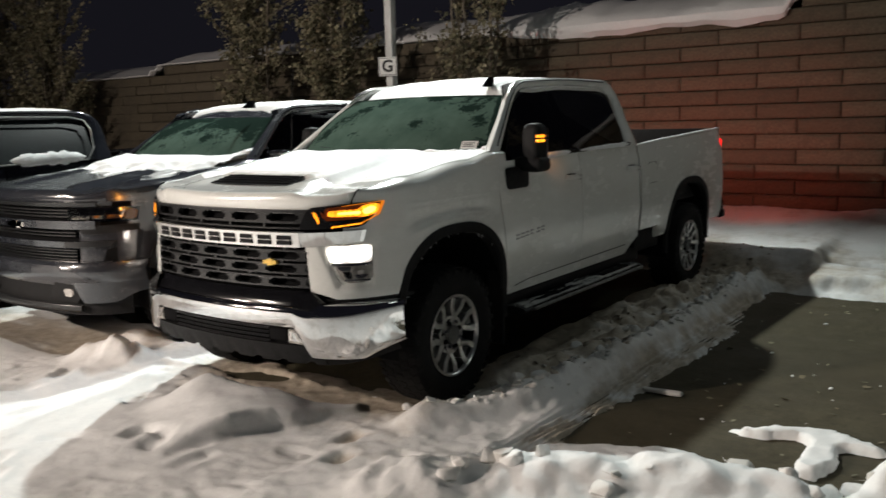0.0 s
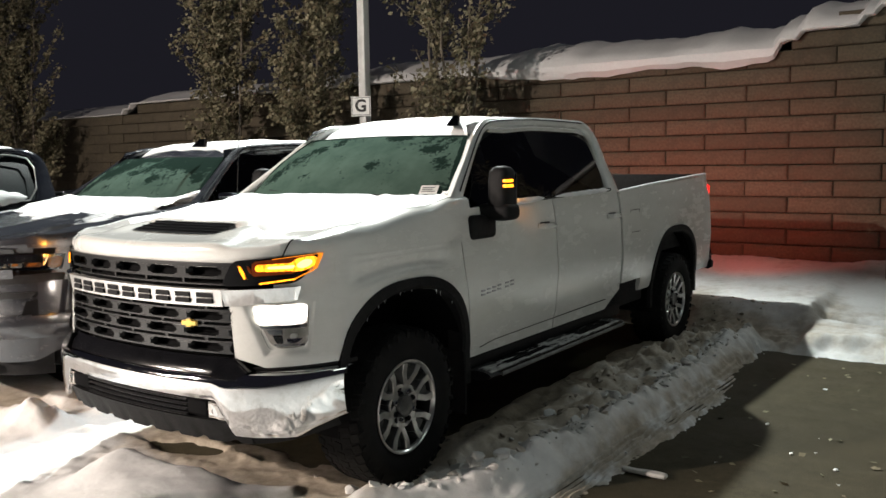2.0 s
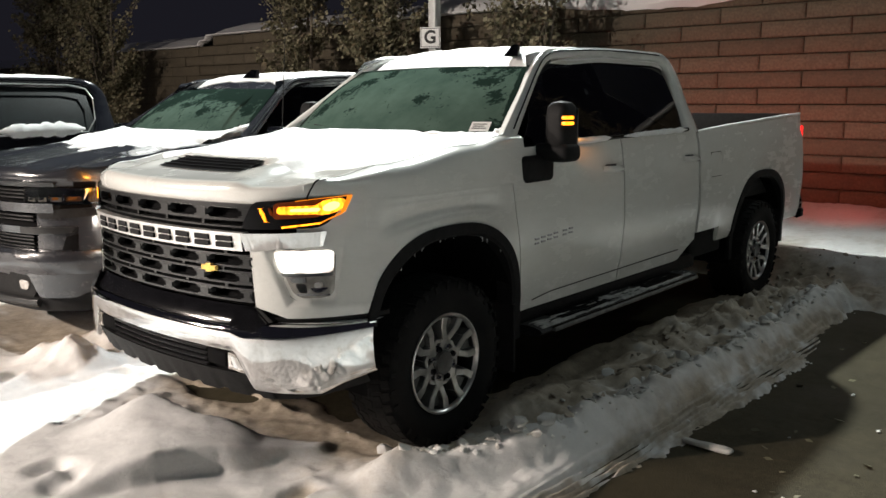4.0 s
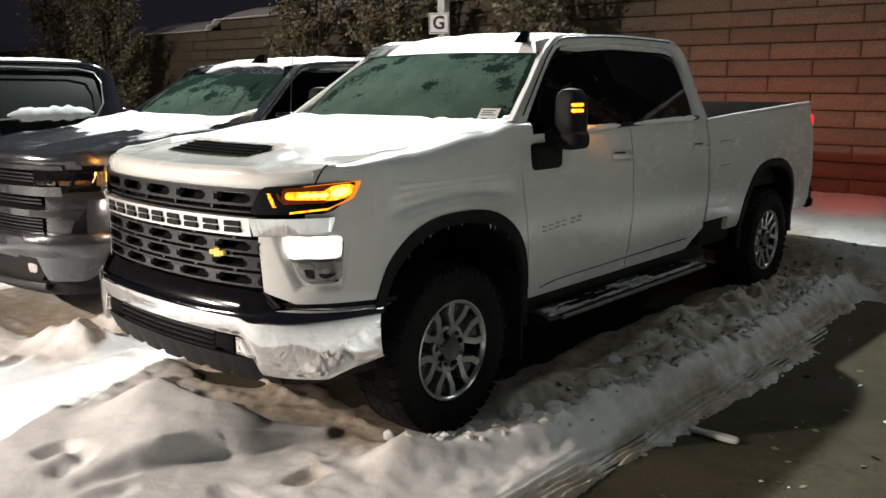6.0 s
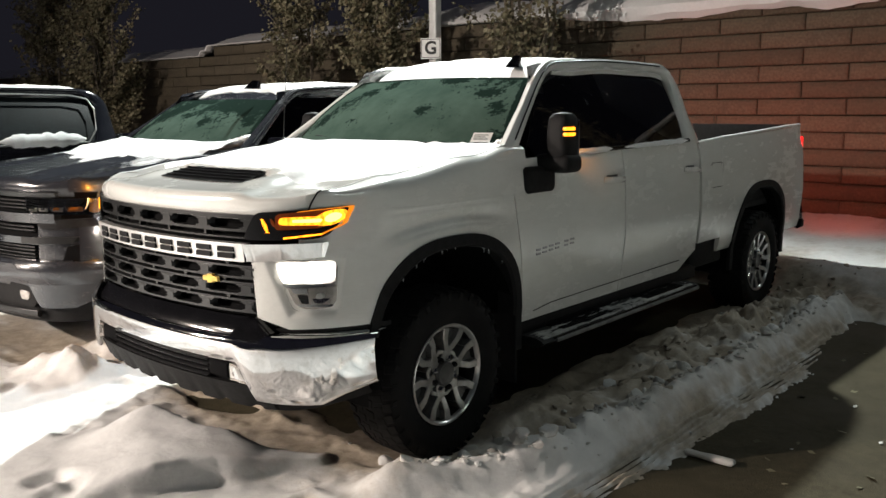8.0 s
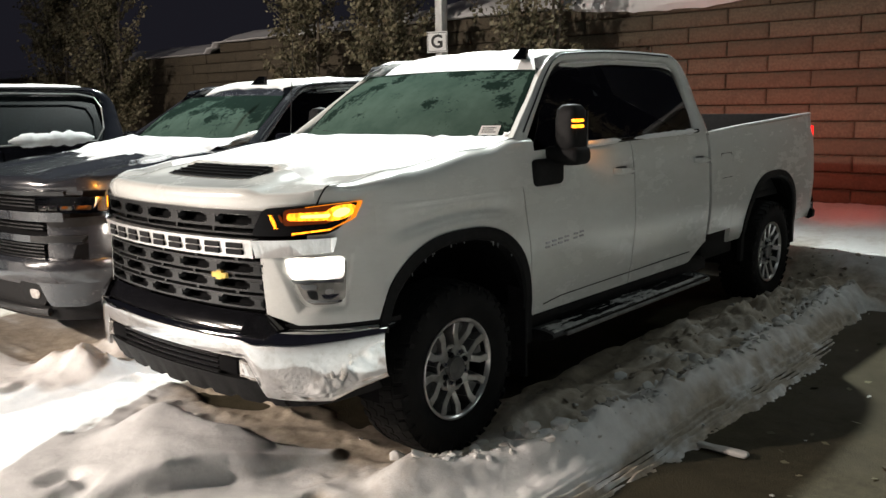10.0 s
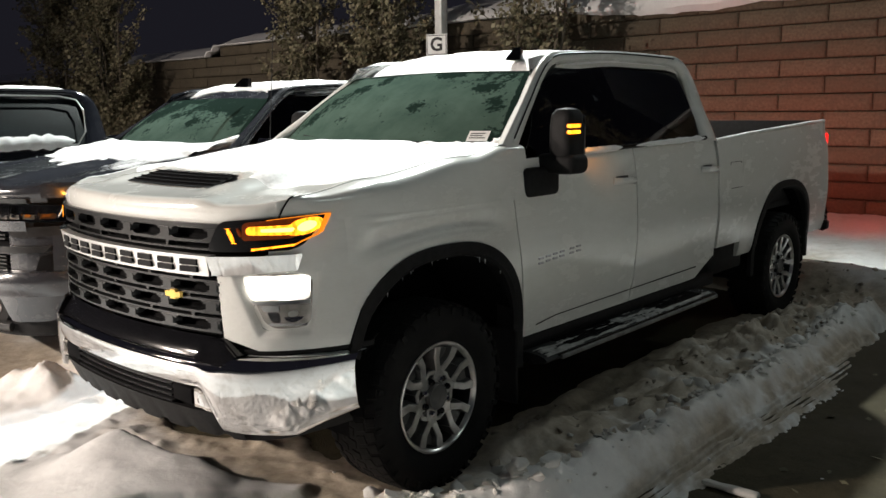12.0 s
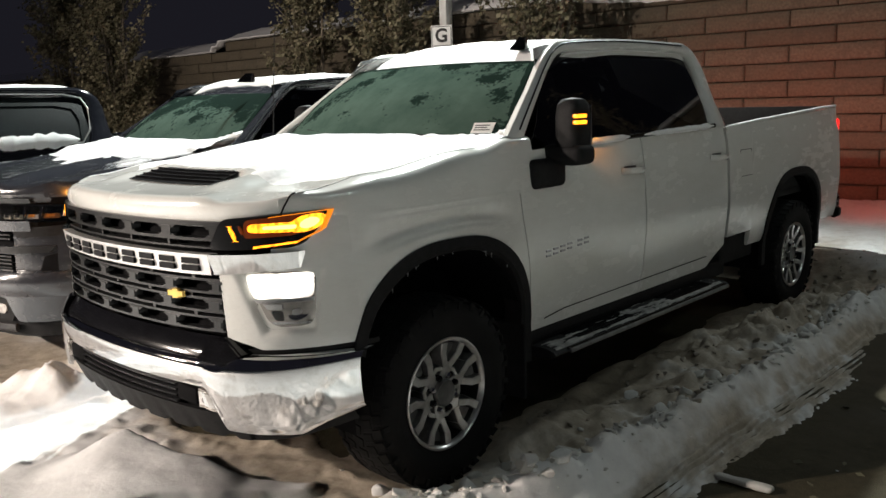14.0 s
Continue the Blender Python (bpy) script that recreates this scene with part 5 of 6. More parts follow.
def snow_z(x, y):
    fine = step(-3.4, -2.4, y) * (1 - step(4.4, 5.4, x)) * step(-3.4, -2.4, x)
    calm = (1 - step(0.35, 0.7, x)) * (1 - step(-0.2, 0.2, y))
    low = (1 - step(0.0, 0.5, y)) * step(-1.3, -0.8, x) * (1 - step(0.7, 1.1, x))
    h = 0.050 - 0.028 * low + (0.024 - 0.012 * low) * fbm(x * 0.9, y * 0.9, 1) + (0.016 - 0.006 * low) * fbm(x * 3.1, y * 3.1, 2) * fine
    h += (0.008 * fbm(x * 11, y * 11, 31, 3, 0.6) + 0.012 * max(0, fbm(x * 6, y * 6, 41, 4, 0.7) - 0.35)) * (1 - 0.75 * calm) * fine
    # the mound, with thin trodden snow behind it
    h -= 0.020 * mound(x, y, 0.1, -0.45, 0.75, 0.26, 1.0, 0.35)
    heap = 0.0
    if -1.2 < x < 1.0 and -2.0 < y < -0.2:
        sd = inside(x, y, HEAP) + 0.03 * noise.noise((x * 4, y * 4, 7)) + 0.012 * noise.noise((x * 13, y * 13, 7))
        # a wedge that rises away from the lamp and breaks off at its far edge
        p, q = 0.5 * x + 0.87 * y, 0.87 * x - 0.5 * y
        body = table(q, [(-0.10, 0.0), (0.21, 0.180), (0.40, 0.135), (0.84, 0.125), (0.96, 0.04)])
        body *= step(-1.32, -0.86, p) * (1 - 0.75 * step(-0.65, -0.10, p)) * (1 + 0.12 * fbm(x * 3, y * 3, 25, 3))
        heap = body * step(-0.025, 0.035, sd)
        h += heap + 0.01 * body * fbm(x * 9, y * 9, 3)
        h += 0.030 * max(0, fbm(x * 7, y * 7, 23, 3, 0.6) - 0.1) * step(0.0, 0.12, -sd) * step(-0.95, -0.75, y)
    h += mound(x, y, -1.54, -0.62, 0.20, 0.15, 0.15, 0.6) * (1 + 0.5 * fbm(x * 7, y * 7, 88)) + mound(x, y, -1.78, -0.72, 0.13, 0.10, 0.08) + mound(x, y, -1.86, -0.22, 0.26, 0.14, 0.10, 0.4) - 0.03 * mound(x, y, -2.35, -0.55, 0.5, 0.3, 1.0)
    h += 0.03 * mound(x, y, -1.6, -0.5, 0.5, 0.4, 1.0) * fbm(x * 6, y * 6, 8)
    # ploughed ridge along the lane
    line = [(1.10, -0.52), (1.30, -0.20), (1.50, 0.15), (1.555, 1.1), (1.59, 1.7), (1.59, 2.4), (1.57, 3.5), (1.60, 4.25)]
    wx, wy = x + 0.10 * fbm(x * 2.7, y * 2.7, 1, 3), y + 0.10 * fbm(x * 2.7, y * 2.7, 4, 3)
    cell = 0.42 - 1.1 * noise.voronoi((wx * 6.5, wy * 6, 0.3))[0][0] ** 2
    crumb = 0.42 - 1.1 * noise.voronoi((wx * 19, wy * 17, 2.3))[0][0] ** 2
    heaped = step(-0.25, 0.45, fbm(x * 1.6, y * 1.3, 50, 3))
    near = 1 - step(0.2, 0.9, y)
    lump = 0.60 * fbm(x * 3.2, y * 2.6, 4, 3, 0.5) + (0.45 + 0.4 * near) * heaped * cell + (0.04 + 0.12 * near) * crumb
    pressed = step(0.00, 0.10, x - 1.58) * step(0.0, 0.3, y)
    r = ridge(x, y, line, 0.105 + 0.03 * fbm(x * 1.1, y * 1.1, 61), 0.112)
    r *= 1 - 0.75 * step(0.05, 0.17, x - 1.585) * step(0.0, 0.4, y) * (1 - step(3.3, 4.0, y))
    h += r * (0.95 + 1.05 * lump * (1 - 0.55 * pressed))
    # trodden slush beside the truck
    slush = step(0.72, 1.0, x) * (1 - step(1.38, 1.56, x)) * step(0.15, 0.5, y) * (1 - step(4.5, 4.9, y))
    h += slush * (0.012 + 0.070 * fbm(x * 3.6, y * 2.0, 9, 5, 0.55) + 0.020 * fbm(x * 13, y * 4, 19, 3, 0.6) + 0.085 * heaped * cell + 0.016 * crumb)
    for lx, ly, lr, lh in ((1.24, 2.85, 0.15, 0.14), (1.22, 3.32, 0.13, 0.14), (1.02, 2.50, 0.13, 0.07), (1.34, 3.75, 0.17, 0.13)):
        h += mound(x, y, lx, ly, lr, lr * 1.3, lh) * (0.8 + 0.8 * crumb + 0.4 * cell)
    # chunky ridge across the lane's mouth
    line2 = [(1.55, -1.25), (2.1, -0.80), (2.7, -0.52), (3.3, -0.25), (3.75, 0.35), (3.95, 1.6), (4.1, 3.2)]
    h += ridge(x, y, line2, 0.22, 0.15) * (0.85 + 0.25 * lump + 0.4 * fbm(x * 3, y * 3, 17, 3))
    # tread marks
    h *= 1 - 0.55 * math.exp(-((x - 1.80 - 0.02 * (y - 1.0)) / 0.12) ** 4) * step(-0.9, -0.3, y) * (1 - step(3.2, 4.0, y)) * (0.75 + 0.8 * fbm(x * 3, y * 2, 83, 3))
    h -= 0.046 * track(x, y)
    # snow beyond the lane and up to the wall
    wob = 0.12 * fbm(x * 1.5, y * 1.5, 12)
    # a bank behind the truck, split from the slab beside it by a narrow crack
    beside = step(1.92, 2.08, x + 0.3 * wob)
    crack = math.exp(-((y - 5.16 + 0.07 * (x - 2.4) + 0.35 * wob) / 0.075) ** 4) * beside
    behind = 0.235 * step(4.62, 5.12, y + 0.6 * wob) + 0.14 * step(5.2, 7.4, y + 0.5 * wob)
    slab = 0.11 * step(4.15, 4.35, y + wob) + 0.13 * step(5.2, 5.9, y + 0.6 * wob) + 0.17 * step(5.8, 7.5, y + 0.5 * wob)
    h += behind * (1 - beside) + slab * beside
    h -= 0.20 * crack
    h += 0.05 * step(3.4, 4.0, y) * (1 - step(4.5, 4.9, y)) * step(0.9, 1.3, x) * (1 - step(1.8, 2.2, x)) * (fbm(x * 3, y * 3, 71, 4, 0.6) + cell)
    if y < -0.2:
        h += trodden(x, y) * (1 - step(1.4, 1.9, x)) * (1 - step(0.02, 0.07, heap)) + 0.007 * fine * fbm(x * 7, y * 7, 77, 4, 0.7) * step(-0.2, 0.4, fbm(x * 1.3, y * 1.3, 78))
    h += 0.04 * mound(x, y, -0.12, -1.42, 0.45, 0.35, 1.0)
    for fx, fy in FEET:
        h += -0.045 * math.exp(-((x - fx) / 0.06) ** 4 - ((y - fy) / 0.08) ** 4) + 0.012 * math.exp(-((x - fx) / 0.11) ** 2 - ((y - fy) / 0.13) ** 2)
    # wheels have pressed it flat
    for dx, dy in ((0, 0), (-2.55, 0.2), (-5.15, -1.7)):
        for sx in (-0.872, 0.872):
            for ay in (0, AX_R):
                h -= 0.25 * math.exp(-((x - dx - sx) / 0.17) ** 4 - ((y - dy - ay) / 0.26) ** 4)
    strip = math.exp(-((x - 1.79 - 0.02 * (y - 1.0)) / 0.12) ** 4) * step(-0.9, -0.3, y) * (1 - step(3.2, 4.0, y))
    h = max(h, 0.008 + 0.02 * max(0, noise.noise((x * 14, y * 14, 2))) - 0.03 * strip)
    b = bare(x, y)
    rag = 0.030 * fbm(x * 9, y * 9, 15, 4, 0.65)
    return h * (1 - b) + (-0.012 + 0.6 * rag) * b - 0.02 * step(0.2, 0.8, b)


# soil tint of the snow: dirt, and painted shade where noted
def snow_dirt_shade(x, y):
    d = 0.12 + 0.15 * fbm(x * 1.4, y * 1.4, 21)
    d += 0.20 * step(-1.2, -0.7, x) * step(-1.0, -0.6, y) * (1 - step(0.3, 0.8, y)) * (1 - step(1.1, 1.4, x))
    d += (0.84 + 0.9 * fbm(x * 4, y * 3, 66, 4, 0.65)) * math.exp(-((x - 1.06) / 0.43) ** 4) * step(0.2, 0.7, y) * (1 - step(4.5, 5.2, y))
    d += (0.55 + 0.8 * fbm(x * 5, y * 4, 67, 4, 0.65)) * math.exp(-((x - 1.80) / 0.13) ** 4) * step(-0.9, -0.2, y) * (1 - step(3.6, 4.2, y))
    # greyer lane-side slope of the ridge: its shading put into the tint
    d += 0.16 * math.exp(-((x - 1.66) / 0.09) ** 4) * step(0.3, 0.9, y) * (1 - step(3.2, 4.0, y))
    d += 0.55 * (1 - step(0.8, 1.3, abs(x))) * step(-0.55, -0.15, y) * (1 - step(5.0, 5.8, y))
    d += (0.9 + 0.8 * fbm(x * 4, y * 4, 91)) * max(mound(x, y, -2.35, -0.45, 0.60, 0.40, 1.25), mound(x, y, -3.3, -0.55, 0.9, 0.40, 1.2))
    d += 1.0 * mound(x, y, -0.40, -0.28, 0.34, 0.18, 1.0) + (0.6 + 0.8 * fbm(x * 9, y * 9, 15)) * mound(x, y, 0.32, -0.30, 0.34, 0.16, 1.0)
    d += (0.9 + 0.9 * fbm(x * 7, y * 7, 34, 4, 0.6)) * mound(x, y, 0.72, -0.22, 0.32, 0.20, 1.0, 0.2)
    for fx, fy in FEET:
        d += 0.45 * math.exp(-((x - fx) / 0.06) ** 4 - ((y - fy) / 0.08) ** 4)
    d += 0.40 * mound(x, y, 0.35, -0.36, 0.75, 0.18, 1.0, 0.35)
    if -0.5 < x < 0.9 and -1.2 < y < -0.2:
        sd = inside(x, y, HEAP)
        # dark strip behind the mound's crest: its cast shadow painted as soil tint
        d += 0.9 * step(-0.17, -0.05, sd) * (1 - step(-0.03, 0.0, sd)) * step(-0.30, -0.2, x) * (1 - step(0.12, 0.25, x))
    d += (0.55 + 0.5 * fbm(x * 2.5, y * 2.5, 73)) * step(3.9, 4.3, y) * (1 - step(4.7, 5.15, y)) * (1 - step(1.8, 2.2, x)) * step(0.2, 0.7, x)
    # greyer on the slab beside the truck and on up to the wall
    d += (0.34 + 0.3 * fbm(x * 3, y * 3, 52, 4, 0.6)) * step(4.1, 4.3, y) * step(1.85, 2.1, x) * (1 - step(5.3, 5.8, y))
    d += (0.10 + 0.2 * fbm(x * 2, y * 2, 58, 4, 0.6)) * step(5.1, 5.5, y)
    d *= 1 - 0.75 * step(-1.3, -1.6, x) if x > -3.6 and y < -0.75 else 1
    if -1.2 < x < 0.8 and -2.0 < y < -0.3:
        d *= 1 - 0.9 * step(0.0, 0.08, inside(x, y, HEAP))
    return max(0.0, min(1.0, d))


SX = [v for v in axis(-2.2, 4.2, 0.022, -60, 60) if not 1.52 < v < 1.96] + lin(1.522, 1.958, 48)
sheet("snow_cover", sorted(SX), axis(-2.2, 5.8, 0.022, -60, 7.66), snow_z, SNOW, "trodden dirty snow and slush over the lot", "stuff", snow_dirt_shade)

WALL_Y, COURSE, BLOCK_L = 7.63, 0.2, 1.045


def wall_top(x):
    """Courses in the wall, which steps up to the right and down far to the left."""
    if x > 2.0:
        return 17
    if x > 1.08:
        return 16
    return 15 if x > -12.1 else 14 if x > -17 else 13


wall = tagged(new("wall_rear", finish(B((-30, WALL_Y + 0.10, -0.1), (14, WALL_Y + 0.6, 2.55)), "wall_rear", JOINT)), "retaining wall of brown split-face blocks", "wall", "", "structure")


def block_mesh(length, seed):
    """A split-face block: ragged front, chamfered edges."""
    random.seed(seed)
    nx, nz = 9, 4

    def f(u, v):
        edge = min(u, 1 - u, (v if v < 0.5 else 1 - v) * 0.35) < 0.01
        d = 0.020 if edge else 0.004 * random.uniform(-1, 1)
        return Vector((0.004 + (length - 0.008) * u, d, 0.006 + (COURSE - 0.009) * v))
    us = [0, 0.02] + lin(0.14, 0.86, nx - 4) + [0.98, 1]
    bm = grid(f, us, [0, 0.09, 0.5, 0.91, 1])
    flange(bm, (0, 0.12, 0))
    return finish(bm, "block", BLOCK, 1.2)


BLOCKS = [block_mesh(BLOCK_L, s) for s in range(4)]
rest = bmesh.new()
count = 0
for course in range(1, 18):
    off = 0.077 if course % 2 else -0.4455
    for k in range(-27, 12):
        x0 = off + BLOCK_L * k
        if wall_top(x0 + 0.4) <= course:
            continue
        z0 = COURSE * course
        if -13.5 < x0 < 3.6:
            ob = new("block", BLOCKS[(k * 7 + course * 3) % 4])
            ob.parent = wall
            ob.location = (x0, WALL_Y + 0.004 * noise.noise((x0, z0, 2)), z0)
            count += 1
        else:
            box(rest, (x0 + 0.004, WALL_Y, z0 + 0.004), (x0 + BLOCK_L - 0.004, WALL_Y + 0.12, z0 + COURSE - 0.004))
tagged(part("block_courses", rest, BLOCK, wall), "", "", "", "stuff")


# snow lying on the wall and the slope behind it
def cap(u, v):
    x = u
    top = COURSE * wall_top(x)
    soft = 0.5 * (COURSE * wall_top(x - 0.12) + COURSE * wall_top(x + 0.12))
    fat = 0.16 + 0.10 * fbm(x * 0.6, 3.3) + 0.05 * fbm(x * 2.0, 1.3)
    fat *= step(-9.0, -4.0, x) * 0.75 + 0.25
    droop = (0.16 + 0.08 * fbm(x * 0.8, 9.1) + 0.02 * fbm(x * 4, 9.1)) * step(-4.0, -2.0, x) * (1 - step(0.85, 1.12, x))
    lip = 0.10 + 0.05 * fbm(x * 1.1, 5.5)
    prof = [(-lip * 0.4 * (droop > 0.05) - 0.01, -droop), (-lip - 0.03, -droop * 0.55), (-lip - 0.05, 0.02), (-lip, fat * 0.55), (0.05, fat), (0.35, fat + 0.12),
            (0.9, fat + 0.26), (2.2, 0.45), (5.0, 0.52), (12.0, 0.40), (40.0, 0.2)]
    y, z = prof[int(v)]
    return Vector((x, WALL_Y + y, soft + z + 0.012 * fbm(x * 5, y * 5, 2)))


solid("snow_bank", grid(cap, lin(-30, 14, 520), range(11)), CLEANSNOW, "thick rounded snow lying on the wall and the slope behind", "snow", "", "stuff")

# ---- lamp post with its sign ----
post = thing("lamp_post", "pale painted steel lamp post with a small letter sign", "lamp post")
part("pole", B((POLE[0] - 0.060, POLE[1] - 0.060, 0.55), (POLE[0] + 0.060, POLE[1] + 0.060, 7.25), 0.02), POLEPAINT, post)
bm = lathe(bmesh.new(), [(-0.1, 0.30), (0.56, 0.30), (0.60, 0.27), (0.60, 0.0)], (POLE[0], POLE[1], 0), 24, "z")
part("concrete_base", bm, GRIT, post)
part("lamp_head", B((POLE[0] - 0.18, POLE[1] - 0.55, 7.42), (POLE[0] + 0.18, POLE[1] + 0.10, 7.52), 0.02), POLEPAINT, post)
SIGN_C = Vector((-3.655, POLE[1] - 0.10, 2.442))
turn = pose(*SIGN_C, 0, 0, 22)
bm = B((-0.135, -0.006, -0.128), (0.135, 0.006, 0.128), 0.004, 1)
bm.transform(turn)
plate = part("sign_plate", bm, SIGNWHITE, post, "white sign plate with a black letter")
text = bpy.data.curves.new("letter", "FONT")
text.body, text.size, text.align_x, text.align_y, text.extrude, text.offset = "G", 0.22, "CENTER", "CENTER", 0.002, 0.006
text.materials.append(INK)
letter = new("letter", text)
letter.parent = plate
letter.matrix_basis = turn @ pose(0, -0.0085, 0, 90, 0, 0)
bm = bmesh.new()
for lo, hi in (((-0.125, -0.009, 0.108), (0.125, -0.0062, 0.115)), ((-0.125, -0.009, -0.115), (0.125, -0.0062, -0.108)), ((-0.125, -0.009, -0.108), (-0.118, -0.0062, 0.108)), ((0.118, -0.009, -0.108), (0.125, -0.0062, 0.108))):
    box(bm, lo, hi)
bm.transform(turn)
part("sign_border", bm, INK, plate)


# ---- trees ----
def tree(x, y, height, seed, spread, leaves, label, base=0.35, low=0.9, leaf=0.055):
    rnd = random.Random(seed)
    root = thing("tree", label, "tree", "columnar trees along the wall")
    wood = bmesh.new()
    stems = []
    for k in range(5):
        a = rnd.uniform(0, 6.28)
        r = spread * rnd.uniform(0.15, 0.55)
        top = height * rnd.uniform(0.8, 1.0)
        pts = []
        for t in lin(0, 1, 9):
            pts.append(Vector((x + math.cos(a) * r * t ** 0.7 + 0.04 * rnd.uniform(-1, 1), y + math.sin(a) * r * t ** 0.7 + 0.04 * rnd.uniform(-1, 1), base + (top - base) * t)))
        sweep(wood, pts, lambda i: 0.040 * (1 - i / 9.5), 6)
        stems.append(pts)
    twigs = []
    for pts in stems:
        for _ in range(26):
            i = rnd.randint(1, 7)
            p = pts[i].lerp(pts[i + 1], rnd.random())
            if p.z < low:
                continue
            a = rnd.uniform(0, 6.28)
            ln = spread * rnd.uniform(0.35, 0.85) * (1 - 0.35 * p.z / height)
            q = p + Vector((math.cos(a) * ln, math.sin(a) * ln, ln * rnd.uniform(0.5, 1.5)))
            m = p.lerp(q, 0.5) + Vector((0, 0, -0.04))
            sweep(wood, [p, m, q], lambda i: 0.011 * (1 - i / 3.3), 4)
            twigs.append((p, m, q))
    part("trunk", wood, BARK, root, "several thin grey-brown stems")
    co, faces = [], []
    for _ in range(leaves):
        p, m, q = rnd.choice(twigs)
        t = rnd.random() ** 0.7
        c = (p.lerp(m, t * 2) if t < 0.5 else m.lerp(q, t * 2 - 1)) + Vector([rnd.gauss(0, 0.055) for _ in range(3)])
        n = Vector([rnd.gauss(0, 1) for _ in range(3)]).normalized()
        u = n.orthogonal().normalized()
        v = n.cross(u)
        s = leaf * rnd.uniform(0.55, 1.15)
        b = len(co)
        co += [c - u * s * 0.5, c + v * s * 0.42 + n * s * 0.1, c + u * s * 0.6, c - v * s * 0.42 + n * s * 0.1]
        faces += [(b, b + 1, b + 2), (b, b + 2, b + 3)]
    me = bpy.data.meshes.new("crown")
    me.from_pydata([tuple(c) for c in co], [], faces)
    me.materials.append(LEAF)
    crown = new("crown", me)
    crown.parent = root
    return root


TREE = "slim upright tree with withered brown-green leaves"
tree(-2.95, 6.35, 5.6, 1, 0.95, 8000, TREE, leaf=0.07)
tree(-5.75, 6.30, 6.2, 2, 0.95, 15000, TREE, leaf=0.07)
tree(-7.75, 6.40, 6.4, 3, 1.0, 15000, TREE, leaf=0.07)
tree(-14.0, 6.40, 6.2, 4, 1.2, 14000, TREE, leaf=0.08)
tree(-16.6, 6.40, 6.0, 5, 1.2, 12000, TREE, leaf=0.08)
tree(2.86, 6.35, 5.0, 6, 0.42, 420, "bare young tree with few leaves and tufts of snow", 0.3, 0.5, 0.06)
stake = solid("stake", sweep(bmesh.new(), [(2.39, 6.60, 0.2), (2.40, 6.61, 0.9), (2.395, 6.60, 1.42)], 0.016, 6), BARK, "thin dark stake standing in the snow", "stake")
rnd = random.Random(11)
tufts = bmesh.new()
for _ in range(60):
    a = rnd.uniform(0, 6.28)
    r = rnd.uniform(0.03, 0.35)
    q = bmesh.ops.create_icosphere(tufts, subdivisions=1, radius=rnd.uniform(0.018, 0.05))["verts"]
    c = Vector((2.86 + r * math.cos(a), 6.35 + r * math.sin(a), rnd.uniform(0.5, 2.6)))
    for v in q:
        v.co = c + Vector((v.co.x, v.co.y, v.co.z * 0.6)) * rnd.uniform(0.8, 1.2)
solid("snow_tufts", tufts, CLEANSNOW, "tufts of snow caught in the young tree", "snow", "", "stuff")


# ---- snow on the trucks ----
def place(bm, m):
    bm.transform(m)
    return bm


def hood_snow(seed, cover, half=0.875, thick=0.010):
    def f(u, v):
        y0 = front(0.83 * u, 1.26) + 0.05
        y = y0 + (0.47 + 0.16 * u * u - y0) * v
        x = (hood_edge(y) + 0.004) * half / 0.875 * u
        n = fbm(x * 3 + seed, y * 3, seed, 5, 0.6)
        amount = cover(u, v) + (0.30 if thick < 0.03 else 0.55) * n
        if abs(x) < 0.40 and -0.73 < y < -0.48 and thick < 0.03:
            amount = -1
        rim = 1 - abs(u) ** 14 if thick < 0.03 else 1.0
        return Vector((x, y, hood_z(x, y, thick < 0.03) - 0.006 + ((0.006 + thick) * step(0.0, 0.9, amount) + 0.003 * n) * rim + 0.007 * (1 - rim)))
    return grid(f, lin(-1, 1, 70), lin(0, 1, 60))


def bonnet_cover(u, v):
    """Bare before the scoop and in two swept streaks, covered towards the windscreen."""
    a = -0.35 + 1.5 * step(0.16, 0.40, v + 0.05 * abs(u))
    a -= 1.0 * math.exp(-((u - 0.72) / 0.10) ** 2 - ((v - 0.36) / 0.07) ** 2) + 0.8 * math.exp(-((u - 0.84) / 0.08) ** 2 - ((v - 0.78) / 0.09) ** 2)
    return a - 0.8 * step(0.93, 0.99, abs(u)) * (1 - step(0.5, 0.8, v))


solid("snow_patch", hood_snow(1, bonnet_cover), CLEANSNOW, "thin snow over the white bonnet", "snow", "snow on trucks", "stuff")
solid("snow_patch", place(hood_snow(7, lambda u, v: 3.0 * (v - 0.50) - 0.9 * (1 - step(0.28, 0.42, v)) - 2 * max(0, abs(u) - 0.9) * 4, 0.84, 0.05), GREY_AT), CLEANSNOW, "thick snow on the rear half of the grey bonnet", "snow", "snow on trucks", "stuff")


def roof_snow(seed, thick, back=0.0):
    def f(u, v):
        y = 1.072 + back + (1.778 - back) * v
        half = 0.690 + 0.022 * step(0, 0.30, v)
        x = half * u
        y += (0.05 - 0.5 * back) * u * u * (1 - v) + 0.3 * back * fbm(u * 2, 4.0, seed) * (1 - v)
        crown = roof_z(y)
        edge = min(1, (1 - abs(u)) * 9) * min(1, v * 14) * min(1, (1 - v) * 10)
        n = fbm(x * 4 + seed, y * 4, seed)
        return Vector((x, y, crown - 0.030 * u * u - 0.038 * abs(u) ** 6 - 0.008 + (thick + 0.012 + 0.012 * n) * math.sqrt(max(0, edge))))
    return grid(f, lin(-1, 1, 50), lin(0, 1, 50))


solid("snow_patch", roof_snow(2, 0.018), CLEANSNOW, "snow over the white cab roof", "snow", "snow on trucks", "stuff")
solid("snow_patch", place(roof_snow(3, 0.03, 0.20), GREY_AT), CLEANSNOW, "snow over the grey cab roof", "snow", "snow on trucks", "stuff")
